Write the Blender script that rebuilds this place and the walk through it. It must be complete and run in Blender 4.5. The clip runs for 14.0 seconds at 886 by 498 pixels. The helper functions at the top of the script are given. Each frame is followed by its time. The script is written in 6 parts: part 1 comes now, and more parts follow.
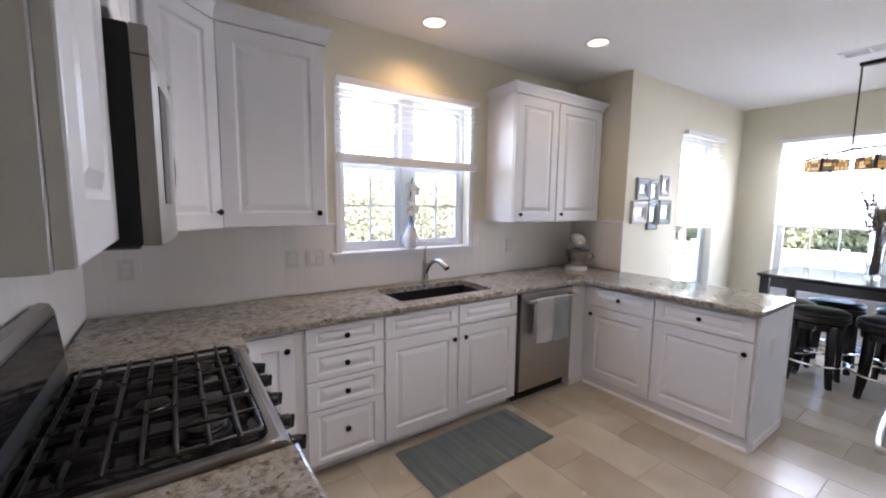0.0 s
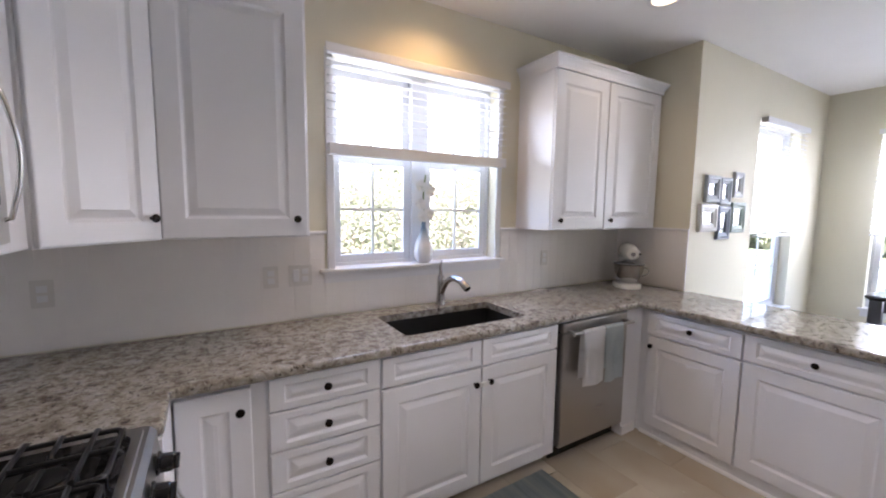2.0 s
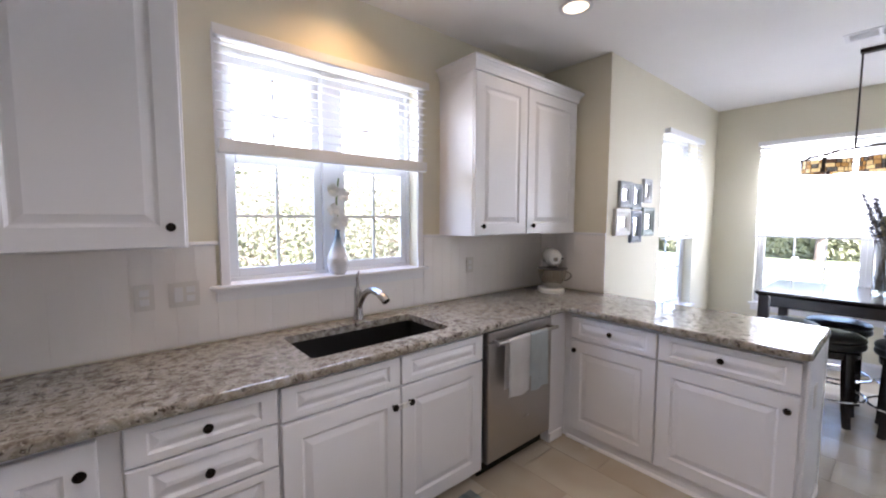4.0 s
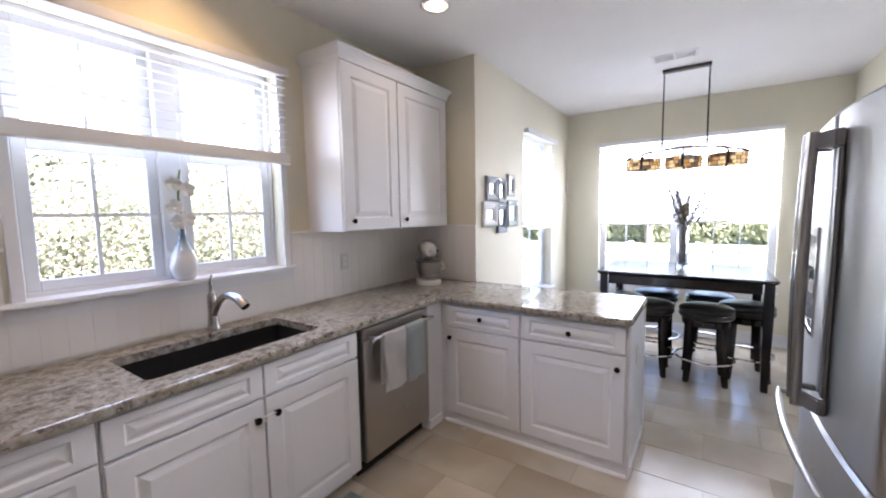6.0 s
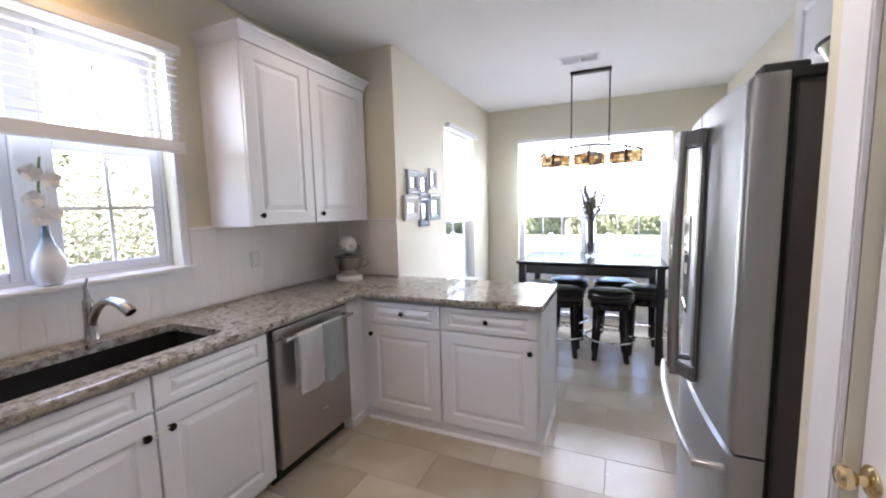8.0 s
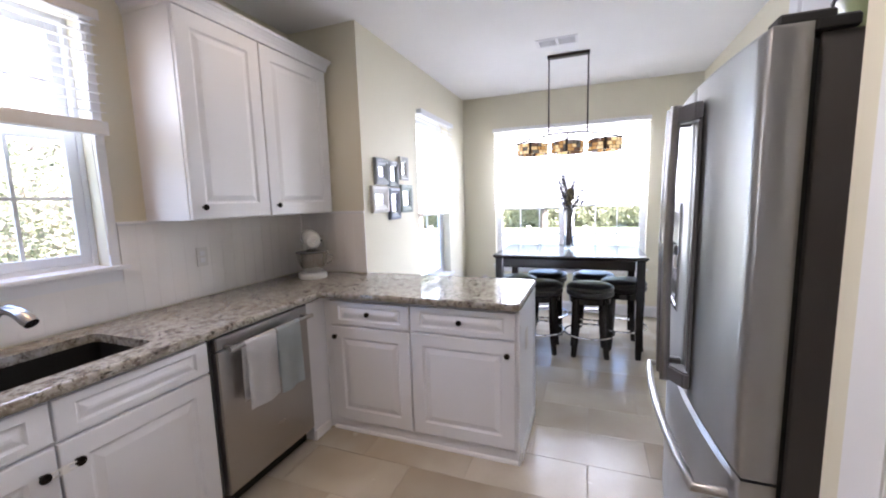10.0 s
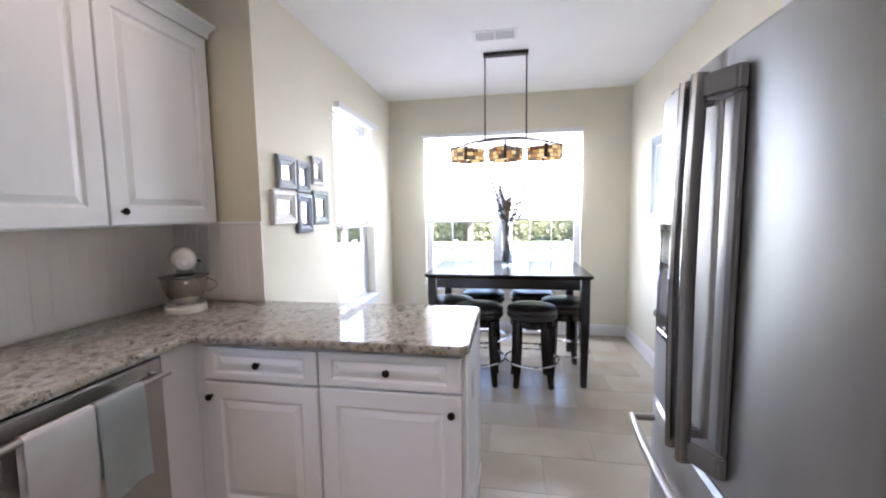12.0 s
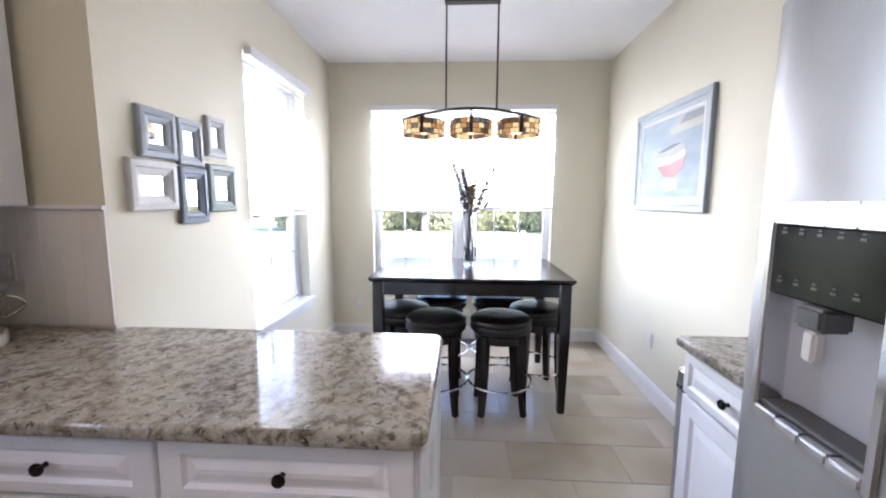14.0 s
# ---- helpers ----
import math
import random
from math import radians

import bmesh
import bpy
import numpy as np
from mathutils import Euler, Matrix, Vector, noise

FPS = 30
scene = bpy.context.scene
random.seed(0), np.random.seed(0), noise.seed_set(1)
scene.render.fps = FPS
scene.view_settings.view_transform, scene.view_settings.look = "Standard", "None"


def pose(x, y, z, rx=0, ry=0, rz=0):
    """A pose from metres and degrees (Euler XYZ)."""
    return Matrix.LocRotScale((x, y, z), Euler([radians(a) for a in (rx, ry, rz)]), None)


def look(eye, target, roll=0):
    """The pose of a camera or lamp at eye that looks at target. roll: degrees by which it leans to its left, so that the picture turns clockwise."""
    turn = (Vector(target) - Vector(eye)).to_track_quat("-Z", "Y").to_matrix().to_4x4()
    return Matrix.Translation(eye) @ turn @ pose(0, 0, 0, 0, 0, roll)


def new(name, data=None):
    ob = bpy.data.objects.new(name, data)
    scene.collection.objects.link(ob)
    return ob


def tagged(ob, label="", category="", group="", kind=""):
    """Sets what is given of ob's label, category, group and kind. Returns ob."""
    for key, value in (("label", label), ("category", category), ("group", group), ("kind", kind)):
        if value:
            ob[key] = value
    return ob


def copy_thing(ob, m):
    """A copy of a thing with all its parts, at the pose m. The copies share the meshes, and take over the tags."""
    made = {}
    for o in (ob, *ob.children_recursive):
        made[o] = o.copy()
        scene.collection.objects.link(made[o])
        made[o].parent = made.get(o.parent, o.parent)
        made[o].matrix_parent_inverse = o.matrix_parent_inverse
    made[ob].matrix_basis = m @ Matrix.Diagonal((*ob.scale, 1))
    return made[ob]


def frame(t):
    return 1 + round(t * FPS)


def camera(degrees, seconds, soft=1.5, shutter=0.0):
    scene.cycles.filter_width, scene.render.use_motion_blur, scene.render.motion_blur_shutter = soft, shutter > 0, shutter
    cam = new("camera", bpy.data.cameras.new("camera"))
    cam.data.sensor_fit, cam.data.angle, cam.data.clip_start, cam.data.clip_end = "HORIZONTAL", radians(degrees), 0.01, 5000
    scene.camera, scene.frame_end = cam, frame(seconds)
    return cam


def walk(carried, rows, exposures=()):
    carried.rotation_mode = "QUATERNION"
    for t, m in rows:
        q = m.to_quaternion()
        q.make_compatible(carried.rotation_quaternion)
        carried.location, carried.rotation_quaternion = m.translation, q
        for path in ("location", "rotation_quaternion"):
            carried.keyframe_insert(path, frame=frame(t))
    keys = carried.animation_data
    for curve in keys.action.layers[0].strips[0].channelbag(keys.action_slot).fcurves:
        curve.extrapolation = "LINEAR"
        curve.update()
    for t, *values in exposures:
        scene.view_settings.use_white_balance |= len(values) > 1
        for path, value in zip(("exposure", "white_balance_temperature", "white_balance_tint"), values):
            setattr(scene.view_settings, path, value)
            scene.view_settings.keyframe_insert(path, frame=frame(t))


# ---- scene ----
cam = camera(97.0, 14.0, soft=2.0)
EXPOSURES = [(0.0, 3.72, 6100, 21), (2.0, 3.75, 6100, 21), (5.0, 3.77, 6100, 21), (11.0, 3.86, 6100, 21), (14.0, 3.80, 6100, 21)]
PATH = [
    (0, (-2.867, -2.664, 1.52), (-1.741, -1.027, 1.297), 0.7),
    (0.5, (-2.769, -2.557, 1.521), (-1.694, -0.887, 1.285), 0.7),
    (1, (-2.676, -2.414, 1.527), (-1.601, -0.742, 1.306), 0.8),
    (1.5, (-2.592, -2.294, 1.508), (-1.513, -0.621, 1.314), 0.7),
    (2, (-2.498, -2.18, 1.518), (-1.478, -0.472, 1.314), 0.7),
    (4.5, (-2.306, -2.106, 1.498), (-0.908, -0.683, 1.344), -0.2),
    (5, (-2.284, -2.119, 1.502), (-0.779, -0.812, 1.331), -0.5),
    (5.5, (-2.265, -2.139, 1.5), (-0.683, -0.93, 1.317), -0.8),
    (6, (-2.242, -2.171, 1.491), (-0.588, -1.063, 1.308), -1.0),
    (6.5, (-2.226, -2.189, 1.488), (-0.517, -1.17, 1.289), -1.3),
    (7, (-2.21, -2.213, 1.48), (-0.456, -1.274, 1.278), -1.4),
    (7.5, (-2.2, -2.218, 1.481), (-0.405, -1.364, 1.264), -1.1),
    (8, (-2.19, -2.233, 1.478), (-0.371, -1.43, 1.263), -1.3),
    (10.5, (-1.875, -2.189, 1.452), (-0.007, -1.515, 1.222), -1.3),
    (11, (-1.754, -2.16, 1.455), (0.141, -1.547, 1.27), -0.5),
    (11.5, (-1.614, -2.09, 1.443), (0.319, -1.614, 1.256), -0.3),
    (12, (-1.477, -2.033, 1.428), (0.485, -1.691, 1.241), -0.8),
    (12.5, (-1.319, -1.998, 1.414), (0.654, -1.733, 1.219), -0.8),
    (13, (-1.122, -1.993, 1.408), (0.851, -1.733, 1.21), -0.8),
    (13.5, (-0.982, -1.98, 1.404), (0.999, -1.791, 1.203), 0.1),
    (14, (-0.814, -1.949, 1.414), (1.168, -1.842, 1.172), 0.4),
]
walk(cam, [(t, look(eye, target, roll)) for t, eye, target, roll in PATH], EXPOSURES)

# ---- world, sun, lamps ----
world = bpy.data.worlds.new("sky")
scene.world = world
world.use_nodes = True
wn = world.node_tree.nodes
sky = wn.new("ShaderNodeTexSky")
sky.sky_type = "NISHITA"
sky.sun_disc = False
SUN_ELEVATION, SUN_AZIMUTH = radians(52), radians(232)
sky.sun_elevation, sky.sun_rotation = SUN_ELEVATION, SUN_AZIMUTH
wn["Background"].inputs["Strength"].default_value = 0.15
world.node_tree.links.new(sky.outputs[0], wn["Background"].inputs["Color"])
sun_data = bpy.data.lights.new("sun", "SUN")
sun_data.energy, sun_data.angle, sun_data.color = 5.0, radians(0.5), (1.0, 0.95, 0.88)
sun = new("sun", sun_data)
sun_dir = Vector((math.sin(SUN_AZIMUTH) * math.cos(SUN_ELEVATION), math.cos(SUN_AZIMUTH) * math.cos(SUN_ELEVATION), math.sin(SUN_ELEVATION)))
sun.matrix_world = look(sun_dir * 30, (0, 0, 0))


def window_light(place, target, w, h, power, colour=(0.93, 0.97, 1.0)):
    """Skylight that comes in at a window's opening."""
    d = bpy.data.lights.new("window_light", "AREA")
    d.shape, d.size, d.size_y, d.energy, d.color = "RECTANGLE", w, h, power, colour
    ob = new("window_light", d)
    ob.matrix_world = look(place, target)
    return ob


def can_light(x, y, power, colour=(1.0, 0.62, 0.26), spread=146):
    d = bpy.data.lights.new("can_bulb", "SPOT")
    d.energy, d.color, d.spot_size, d.spot_blend, d.shadow_soft_size = power, colour, radians(spread), 0.9, 0.05
    ob = new("can_bulb", d)
    ob.matrix_world = look((x, y, H - 0.012), (x, y, 0))
    return ob


H = 2.743
XW, XE, YS = -3.27, 3.135, -3.315
YD = -0.60            # inner face of the dining part's side wall
XC = 0.597            # face of the wall's step


# ---- materials ----
def mat(name, colour, rough=0.5, metal=0.0, spec=None):
    m = bpy.data.materials.new(name)
    m.use_nodes = True
    b = m.node_tree.nodes["Principled BSDF"]
    b.inputs["Base Color"].default_value = (*colour, 1)
    b.inputs["Roughness"].default_value = rough
    b.inputs["Metallic"].default_value = metal
    if spec is not None:
        b.inputs["Specular IOR Level"].default_value = spec
    return m


def nodes_of(m):
    return m.node_tree.nodes, m.node_tree.links, m.node_tree.nodes["Principled BSDF"]


def coords(m, scale=(1, 1, 1), kind="Object"):
    n, l, _ = nodes_of(m)
    tc, mp = n.new("ShaderNodeTexCoord"), n.new("ShaderNodeMapping")
    mp.inputs["Scale"].default_value = scale
    l.new(tc.outputs[kind], mp.inputs[0])
    return mp.outputs[0]


def noise_tex(m, vec, scale, detail=4.0, rough=0.55, distortion=0.0):
    n, l, _ = nodes_of(m)
    t = n.new("ShaderNodeTexNoise")
    t.inputs["Scale"].default_value, t.inputs["Detail"].default_value = scale, detail
    t.inputs["Roughness"].default_value, t.inputs["Distortion"].default_value = rough, distortion
    l.new(vec, t.inputs["Vector"])
    return t.outputs["Fac"]


def ramp(m, fac, stops):
    n, l, _ = nodes_of(m)
    r = n.new("ShaderNodeValToRGB")
    e = r.color_ramp.elements
    while len(e) < len(stops):
        e.new(0.5)
    for k, (p, c) in zip(e, stops):
        k.position = p
        k.color = (*c, 1) if isinstance(c, tuple) else (c, c, c, 1)
    l.new(fac, r.inputs[0])
    return r.outputs[0]


def mix(m, fac, a, b, mode="MIX"):
    n, l, _ = nodes_of(m)
    x = n.new("ShaderNodeMix")
    x.data_type, x.blend_type = "RGBA", mode
    for sock, v in ((x.inputs[0], fac), (x.inputs[6], a), (x.inputs[7], b)):
        if isinstance(v, (int, float)):
            sock.default_value = v
        elif isinstance(v, tuple):
            sock.default_value = (*v, 1)
        else:
            l.new(v, sock)
    return x.outputs[2]


def bump(m, height, strength=0.2, distance=0.002):
    n, l, b = nodes_of(m)
    bp = n.new("ShaderNodeBump")
    bp.inputs["Strength"].default_value, bp.inputs["Distance"].default_value = strength, distance
    l.new(height, bp.inputs["Height"])
    l.new(bp.outputs[0], b.inputs["Normal"])


def painted(name, colour, rough, var=0.04, grain=220, strength=0.12):
    m = mat(name, colour, rough)
    n, l, b = nodes_of(m)
    v = coords(m)
    big = noise_tex(m, v, 1.3, 3)
    dark = tuple(c * (1 - 2 * var) for c in colour)
    light = tuple(min(1, c * (1 + var)) for c in colour)
    l.new(ramp(m, big, [(0.3, dark), (0.7, light)]), b.inputs["Base Color"])
    fine = noise_tex(m, v, grain, 2)
    bump(m, fine, strength, 0.0006)
    r = ramp(m, noise_tex(m, v, 5, 4), [(0.3, max(0.02, rough - 0.025)), (0.7, rough + 0.025)])
    l.new(r, b.inputs["Roughness"])
    return m


WALL = painted("wall_paint", (0.75, 0.71, 0.58), 0.60, 0.015)
WALL.node_tree.nodes["Principled BSDF"].inputs["Specular IOR Level"].default_value = 0.12
CEILING = painted("ceiling_paint", (0.90, 0.89, 0.88), 0.85, 0.015, 120, 0.25)
def plain_paint(name, colour, rough):
    m = mat(name, colour, rough)
    n, l, b = nodes_of(m)
    v = coords(m)
    l.new(ramp(m, noise_tex(m, v, 2.2, 2), [(0.3, tuple(c * 0.985 for c in colour)), (0.7, colour)]), b.inputs["Base Color"])
    return m


CABINET = plain_paint("cabinet_paint", (0.76, 0.765, 0.795), 0.33)
TRIM = plain_paint("trim_paint", (0.80, 0.79, 0.80), 0.36)
BEAD = plain_paint("beadboard_paint", (0.85, 0.815, 0.785), 0.36)
BLIND = plain_paint("blind_slats", (0.78, 0.78, 0.79), 0.45)
VINYL = plain_paint("window_vinyl", (0.78, 0.79, 0.82), 0.38)
BLACK = mat("black_enamel", (0.014, 0.014, 0.015), 0.06)
BLACKCASE = mat("black_case", (0.010, 0.010, 0.011), 0.45, 0.0, 0.3)
CAST = mat("cast_iron", (0.009, 0.009, 0.0095), 0.33)
DARKGLASS = mat("dark_glass", (0.02, 0.02, 0.022), 0.06)
CONTROLGLASS = mat("control_glass", (0.010, 0.0095, 0.010), 0.16, 0.0, 0.12)
KNOB = mat("dark_bronze_knob", (0.018, 0.014, 0.013), 0.25, 0.7)
CHROME = mat("chrome", (0.72, 0.72, 0.73), 0.16, 1.0)
NICKEL = mat("brushed_nickel", (0.42, 0.40, 0.39), 0.26, 1.0)
BRASS = mat("polished_brass", (0.70, 0.56, 0.33), 0.14, 1.0)
LEATHER = mat("black_leather", (0.009, 0.0085, 0.009), 0.32)
WHITE_PLASTIC = mat("white_plastic", (0.72, 0.69, 0.655), 0.35)
WHITE_ENAMEL = mat("white_enamel", (0.80, 0.79, 0.76), 0.12)
RUBBER = mat("dark_rubber", (0.02, 0.02, 0.02), 0.6)
GREYPLASTIC = mat("grey_plastic", (0.10, 0.10, 0.105), 0.4)

b_ = LEATHER.node_tree
bump(LEATHER, noise_tex(LEATHER, coords(LEATHER), 140, 3), 0.25, 0.001)
bump(CAST, noise_tex(CAST, coords(CAST), 300, 2), 0.3, 0.0008)


def brushed(name, colour, rough, scale, amount=0.08):
    m = mat(name, colour, rough, 1.0)
    n, l, b = nodes_of(m)
    f = noise_tex(m, coords(m, scale), 1.0, 4, 0.6)
    l.new(ramp(m, f, [(0.25, rough - amount), (0.75, rough + amount)]), b.inputs["Roughness"])
    l.new(ramp(m, f, [(0.2, tuple(c * 0.97 for c in colour)), (0.8, tuple(min(1, c * 1.02) for c in colour))]), b.inputs["Base Color"])
    return m


STEEL_V = mat("stainless_fridge", (0.47, 0.465, 0.465), 0.33, 1.0)
n_, l_, b_ = nodes_of(STEEL_V)
b_.inputs["Anisotropic"].default_value = 0.75
grain = n_.new("ShaderNodeCombineXYZ")
grain.inputs[2].default_value = 1.0
l_.new(grain.outputs[0], b_.inputs["Tangent"])
l_.new(ramp(STEEL_V, noise_tex(STEEL_V, coords(STEEL_V, (3, 3, 1)), 1.0, 3), [(0.3, 0.335), (0.7, 0.365)]), b_.inputs["Roughness"])
l_.new(ramp(STEEL_V, noise_tex(STEEL_V, coords(STEEL_V, (9, 9, 2)), 1.0, 3), [(0.3, (0.345, 0.34, 0.34)), (0.7, (0.375, 0.37, 0.37))]), b_.inputs["Base Color"])
STEEL_H = brushed("stainless_appliance", (0.44, 0.425, 0.41), 0.29, (2, 2, 260), 0.012)
HANDLESTEEL = brushed("stainless_handle", (0.34, 0.33, 0.335), 0.24, (2, 2, 260), 0.01)
FRIDGE_SIDE = painted("fridge_side_grey", (0.11, 0.10, 0.095), 0.5, 0.03, 400, 0.3)


def granite():
    m = mat("granite", (0.5, 0.45, 0.4), 0.08, 0.0, 0.5)
    n, l, b = nodes_of(m)
    v = coords(m)
    drift = noise_tex(m, v, 3.0, 3)
    blotch = noise_tex(m, v, 27, 5, 0.60, 0.35)
    c = ramp(m, blotch, [(0.31, (0.075, 0.062, 0.054)), (0.40, (0.18, 0.152, 0.128)), (0.48, (0.275, 0.252, 0.212)), (0.57, (0.375, 0.355, 0.31)), (0.70, (0.465, 0.445, 0.405))])
    grey = ramp(m, noise_tex(m, v, 27, 4, 0.6, 0.8), [(0.52, 0.0), (0.62, 0.6)])
    c = mix(m, grey, c, (0.28, 0.272, 0.258))
    dark = ramp(m, noise_tex(m, v, 48, 4, 0.65, 0.6), [(0.36, (0.085, 0.072, 0.060)), (0.44, (1.0, 1.0, 1.0))])
    c = mix(m, 0.9, c, dark, "MULTIPLY")
    c = mix(m, ramp(m, noise_tex(m, v, 110, 2), [(0.60, 0.0), (0.72, 0.5)]), c, (0.66, 0.64, 0.60))
    c = mix(m, ramp(m, drift, [(0.35, 0.0), (0.65, 0.36)]), c, (0.25, 0.205, 0.15))
    l.new(c, b.inputs["Base Color"])
    return m


GRANITE = granite()


def tile_material():
    m = mat("floor_tile", (0.45, 0.38, 0.3), 0.24, 0.0, 0.6)
    n, l, b = nodes_of(m)
    tc = n.new("ShaderNodeTexCoord")
    oi = n.new("ShaderNodeObjectInfo")
    add = n.new("ShaderNodeVectorMath")
    mul = n.new("ShaderNodeMath")
    mul.operation = "MULTIPLY"
    mul.inputs[1].default_value = 37.0
    l.new(oi.outputs["Random"], mul.inputs[0])
    l.new(tc.outputs["Object"], add.inputs[0])
    l.new(mul.outputs[0], add.inputs[1])
    v = add.outputs[0]
    cloud = noise_tex(m, v, 2.2, 2.5, 0.45, 0.3)
    c = ramp(m, cloud, [(0.22, (0.36, 0.30, 0.225)), (0.5, (0.45, 0.40, 0.325)), (0.78, (0.53, 0.49, 0.42))])
    tone = ramp(m, oi.outputs["Random"], [(0.0, (0.84, 0.82, 0.79)), (0.5, (0.97, 0.965, 0.95)), (1.0, (1.10, 1.10, 1.09))])
    c = mix(m, 1.0, c, tone, "MULTIPLY")
    c = mix(m, ramp(m, noise_tex(m, v, 40, 3), [(0.50, 0.0), (0.85, 0.16)]), c, (0.36, 0.32, 0.27))
    l.new(c, b.inputs["Base Color"])
    l.new(ramp(m, noise_tex(m, v, 8, 4), [(0.2, 0.23), (0.8, 0.28)]), b.inputs["Roughness"])
    bump(m, noise_tex(m, v, 60, 3), 0.05, 0.0006)
    return m


TILE = tile_material()
GROUT = painted("grout", (0.38, 0.34, 0.28), 0.9, 0.05, 300, 0.3)


def dark_wood():
    m = mat("espresso_wood", (0.02, 0.013, 0.011), 0.22)
    n, l, b = nodes_of(m)
    f = noise_tex(m, coords(m, (4, 4, 40)), 2.0, 5, 0.6, 0.5)
    l.new(ramp(m, f, [(0.3, (0.006, 0.004, 0.004)), (0.7, (0.014, 0.009, 0.008))]), b.inputs["Base Color"])
    bump(m, f, 0.08, 0.0006)
    return m


WOOD = dark_wood()


def rug_material():
    m = mat("woven_rug", (0.2, 0.26, 0.28), 0.95)
    n, l, b = nodes_of(m)
    v = coords(m)
    bands = noise_tex(m, coords(m, (26, 1.2, 1)), 1.0, 3, 0.7)
    c = ramp(m, bands, [(0.25, (0.16, 0.195, 0.205)), (0.5, (0.24, 0.285, 0.30)), (0.62, (0.28, 0.315, 0.305)), (0.8, (0.40, 0.43, 0.43))])
    l.new(c, b.inputs["Base Color"])
    bump(m, noise_tex(m, coords(m, (240, 60, 60)), 1.0, 2), 0.8, 0.003)
    return m


RUG = rug_material()


def cloth(name, colour):
    m = mat(name, colour, 0.9)
    n, l, b = nodes_of(m)
    f = noise_tex(m, coords(m), 260, 2)
    bump(m, f, 0.2, 0.0006)
    l.new(ramp(m, noise_tex(m, coords(m), 18, 3), [(0.3, tuple(c * 0.95 for c in colour)), (0.7, colour)]), b.inputs["Base Color"])
    return m


TOWEL_WHITE = cloth("white_towel_cloth", (0.84, 0.84, 0.85))
TOWEL_BLUE = cloth("pale_blue_towel_cloth", (0.60, 0.67, 0.70))


def glass(name, tint=(1, 1, 1), rough=0.0, ior=1.45):
    m = bpy.data.materials.new(name)
    m.use_nodes = True
    n, l = m.node_tree.nodes, m.node_tree.links
    b = n["Principled BSDF"]
    b.inputs["Base Color"].default_value = (*tint, 1)
    b.inputs["Transmission Weight"].default_value = 1.0
    b.inputs["Roughness"].default_value = rough
    b.inputs["IOR"].default_value = ior
    return m


PANE = glass("window_glass", (1, 1, 1), 0.0, 1.05)
VASEGLASS = glass("vase_glass", (0.84, 0.86, 0.87), 0.03, 1.45)


def leaf(name, colour):
    """A leaf that lets part of the light through."""
    m = mat(name, colour, 0.55)
    n, l, b = nodes_of(m)
    c = ramp(m, noise_tex(m, coords(m), 1.7, 3), [(0.3, tuple(x * 0.7 for x in colour)), (0.7, tuple(x * 1.25 for x in colour))])
    l.new(c, b.inputs["Base Color"])
    t, x = n.new("ShaderNodeBsdfTranslucent"), n.new("ShaderNodeMixShader")
    l.new(c, t.inputs["Color"])
    x.inputs[0].default_value = 0.5
    l.new(b.outputs[0], x.inputs[1])
    l.new(t.outputs[0], x.inputs[2])
    l.new(x.outputs[0], n["Material Output"].inputs["Surface"])
    return m


def emitter(name, colour, strength):
    m = bpy.data.materials.new(name)
    m.use_nodes = True
    b = m.node_tree.nodes["Principled BSDF"]
    b.inputs["Base Color"].default_value = (*colour, 1)
    b.inputs["Emission Color"].default_value = (*colour, 1)
    b.inputs["Emission Strength"].default_value = strength
    return m


BULB = emitter("warm_bulb", (1.0, 0.80, 0.48), 0.20)


# ---- mesh helpers ----
def finish(name, bm, material, smooth=False):
    me = bpy.data.meshes.new(name)
    bmesh.ops.recalc_face_normals(bm, faces=bm.faces)
    bm.to_mesh(me)
    bm.free()
    me.materials.append(material)
    if smooth:
        for p in me.polygons:
            p.use_smooth = True
        me.set_sharp_from_angle(angle=radians(38))
    return me


def part(name, bm, material, parent, label="", smooth=False):
    ob = new(name, finish(name, bm, material, smooth))
    ob.parent = parent
    return tagged(ob, label)


def thing(name, m, label, category, group=""):
    ob = new(name)
    ob.matrix_basis = m
    return tagged(ob, label, category, group)


def structure(name, bm, material, label, smooth=False):
    ob = new(name, finish(name, bm, material, smooth))
    return tagged(ob, label, "", "", "structure")


def box(bm, a, b, bev=0.0, seg=1):
    lo, hi = [min(p, q) for p, q in zip(a, b)], [max(p, q) for p, q in zip(a, b)]
    vs = [bm.verts.new((x, y, z)) for x in (lo[0], hi[0]) for y in (lo[1], hi[1]) for z in (lo[2], hi[2])]
    fs = [bm.faces.new([vs[i] for i in q]) for q in ((0, 1, 3, 2), (4, 6, 7, 5), (0, 4, 5, 1), (2, 3, 7, 6), (0, 2, 6, 4), (1, 5, 7, 3))]
    if bev:
        es = list({e for f in fs for e in f.edges})
        bmesh.ops.bevel(bm, geom=es, offset=bev, segments=seg, affect="EDGES", clamp_overlap=True)
    return bm


def boxes(*items, bev=0.0, seg=1):
    bm = bmesh.new()
    for a, b in items:
        box(bm, a, b, bev, seg)
    return bm


def lathe(bm, profile, n=32, centre=(0, 0), caps=True):
    rings = []
    for r, z in profile:
        rings.append([bm.verts.new((centre[0] + r * math.cos(2 * math.pi * i / n), centre[1] + r * math.sin(2 * math.pi * i / n), z)) for i in range(n)])
    for p, q in zip(rings, rings[1:]):
        for i in range(n):
            bm.faces.new((p[i], p[(i + 1) % n], q[(i + 1) % n], q[i]))
    if caps:
        bm.faces.new(rings[0][::-1])
        bm.faces.new(rings[-1])
    return bm


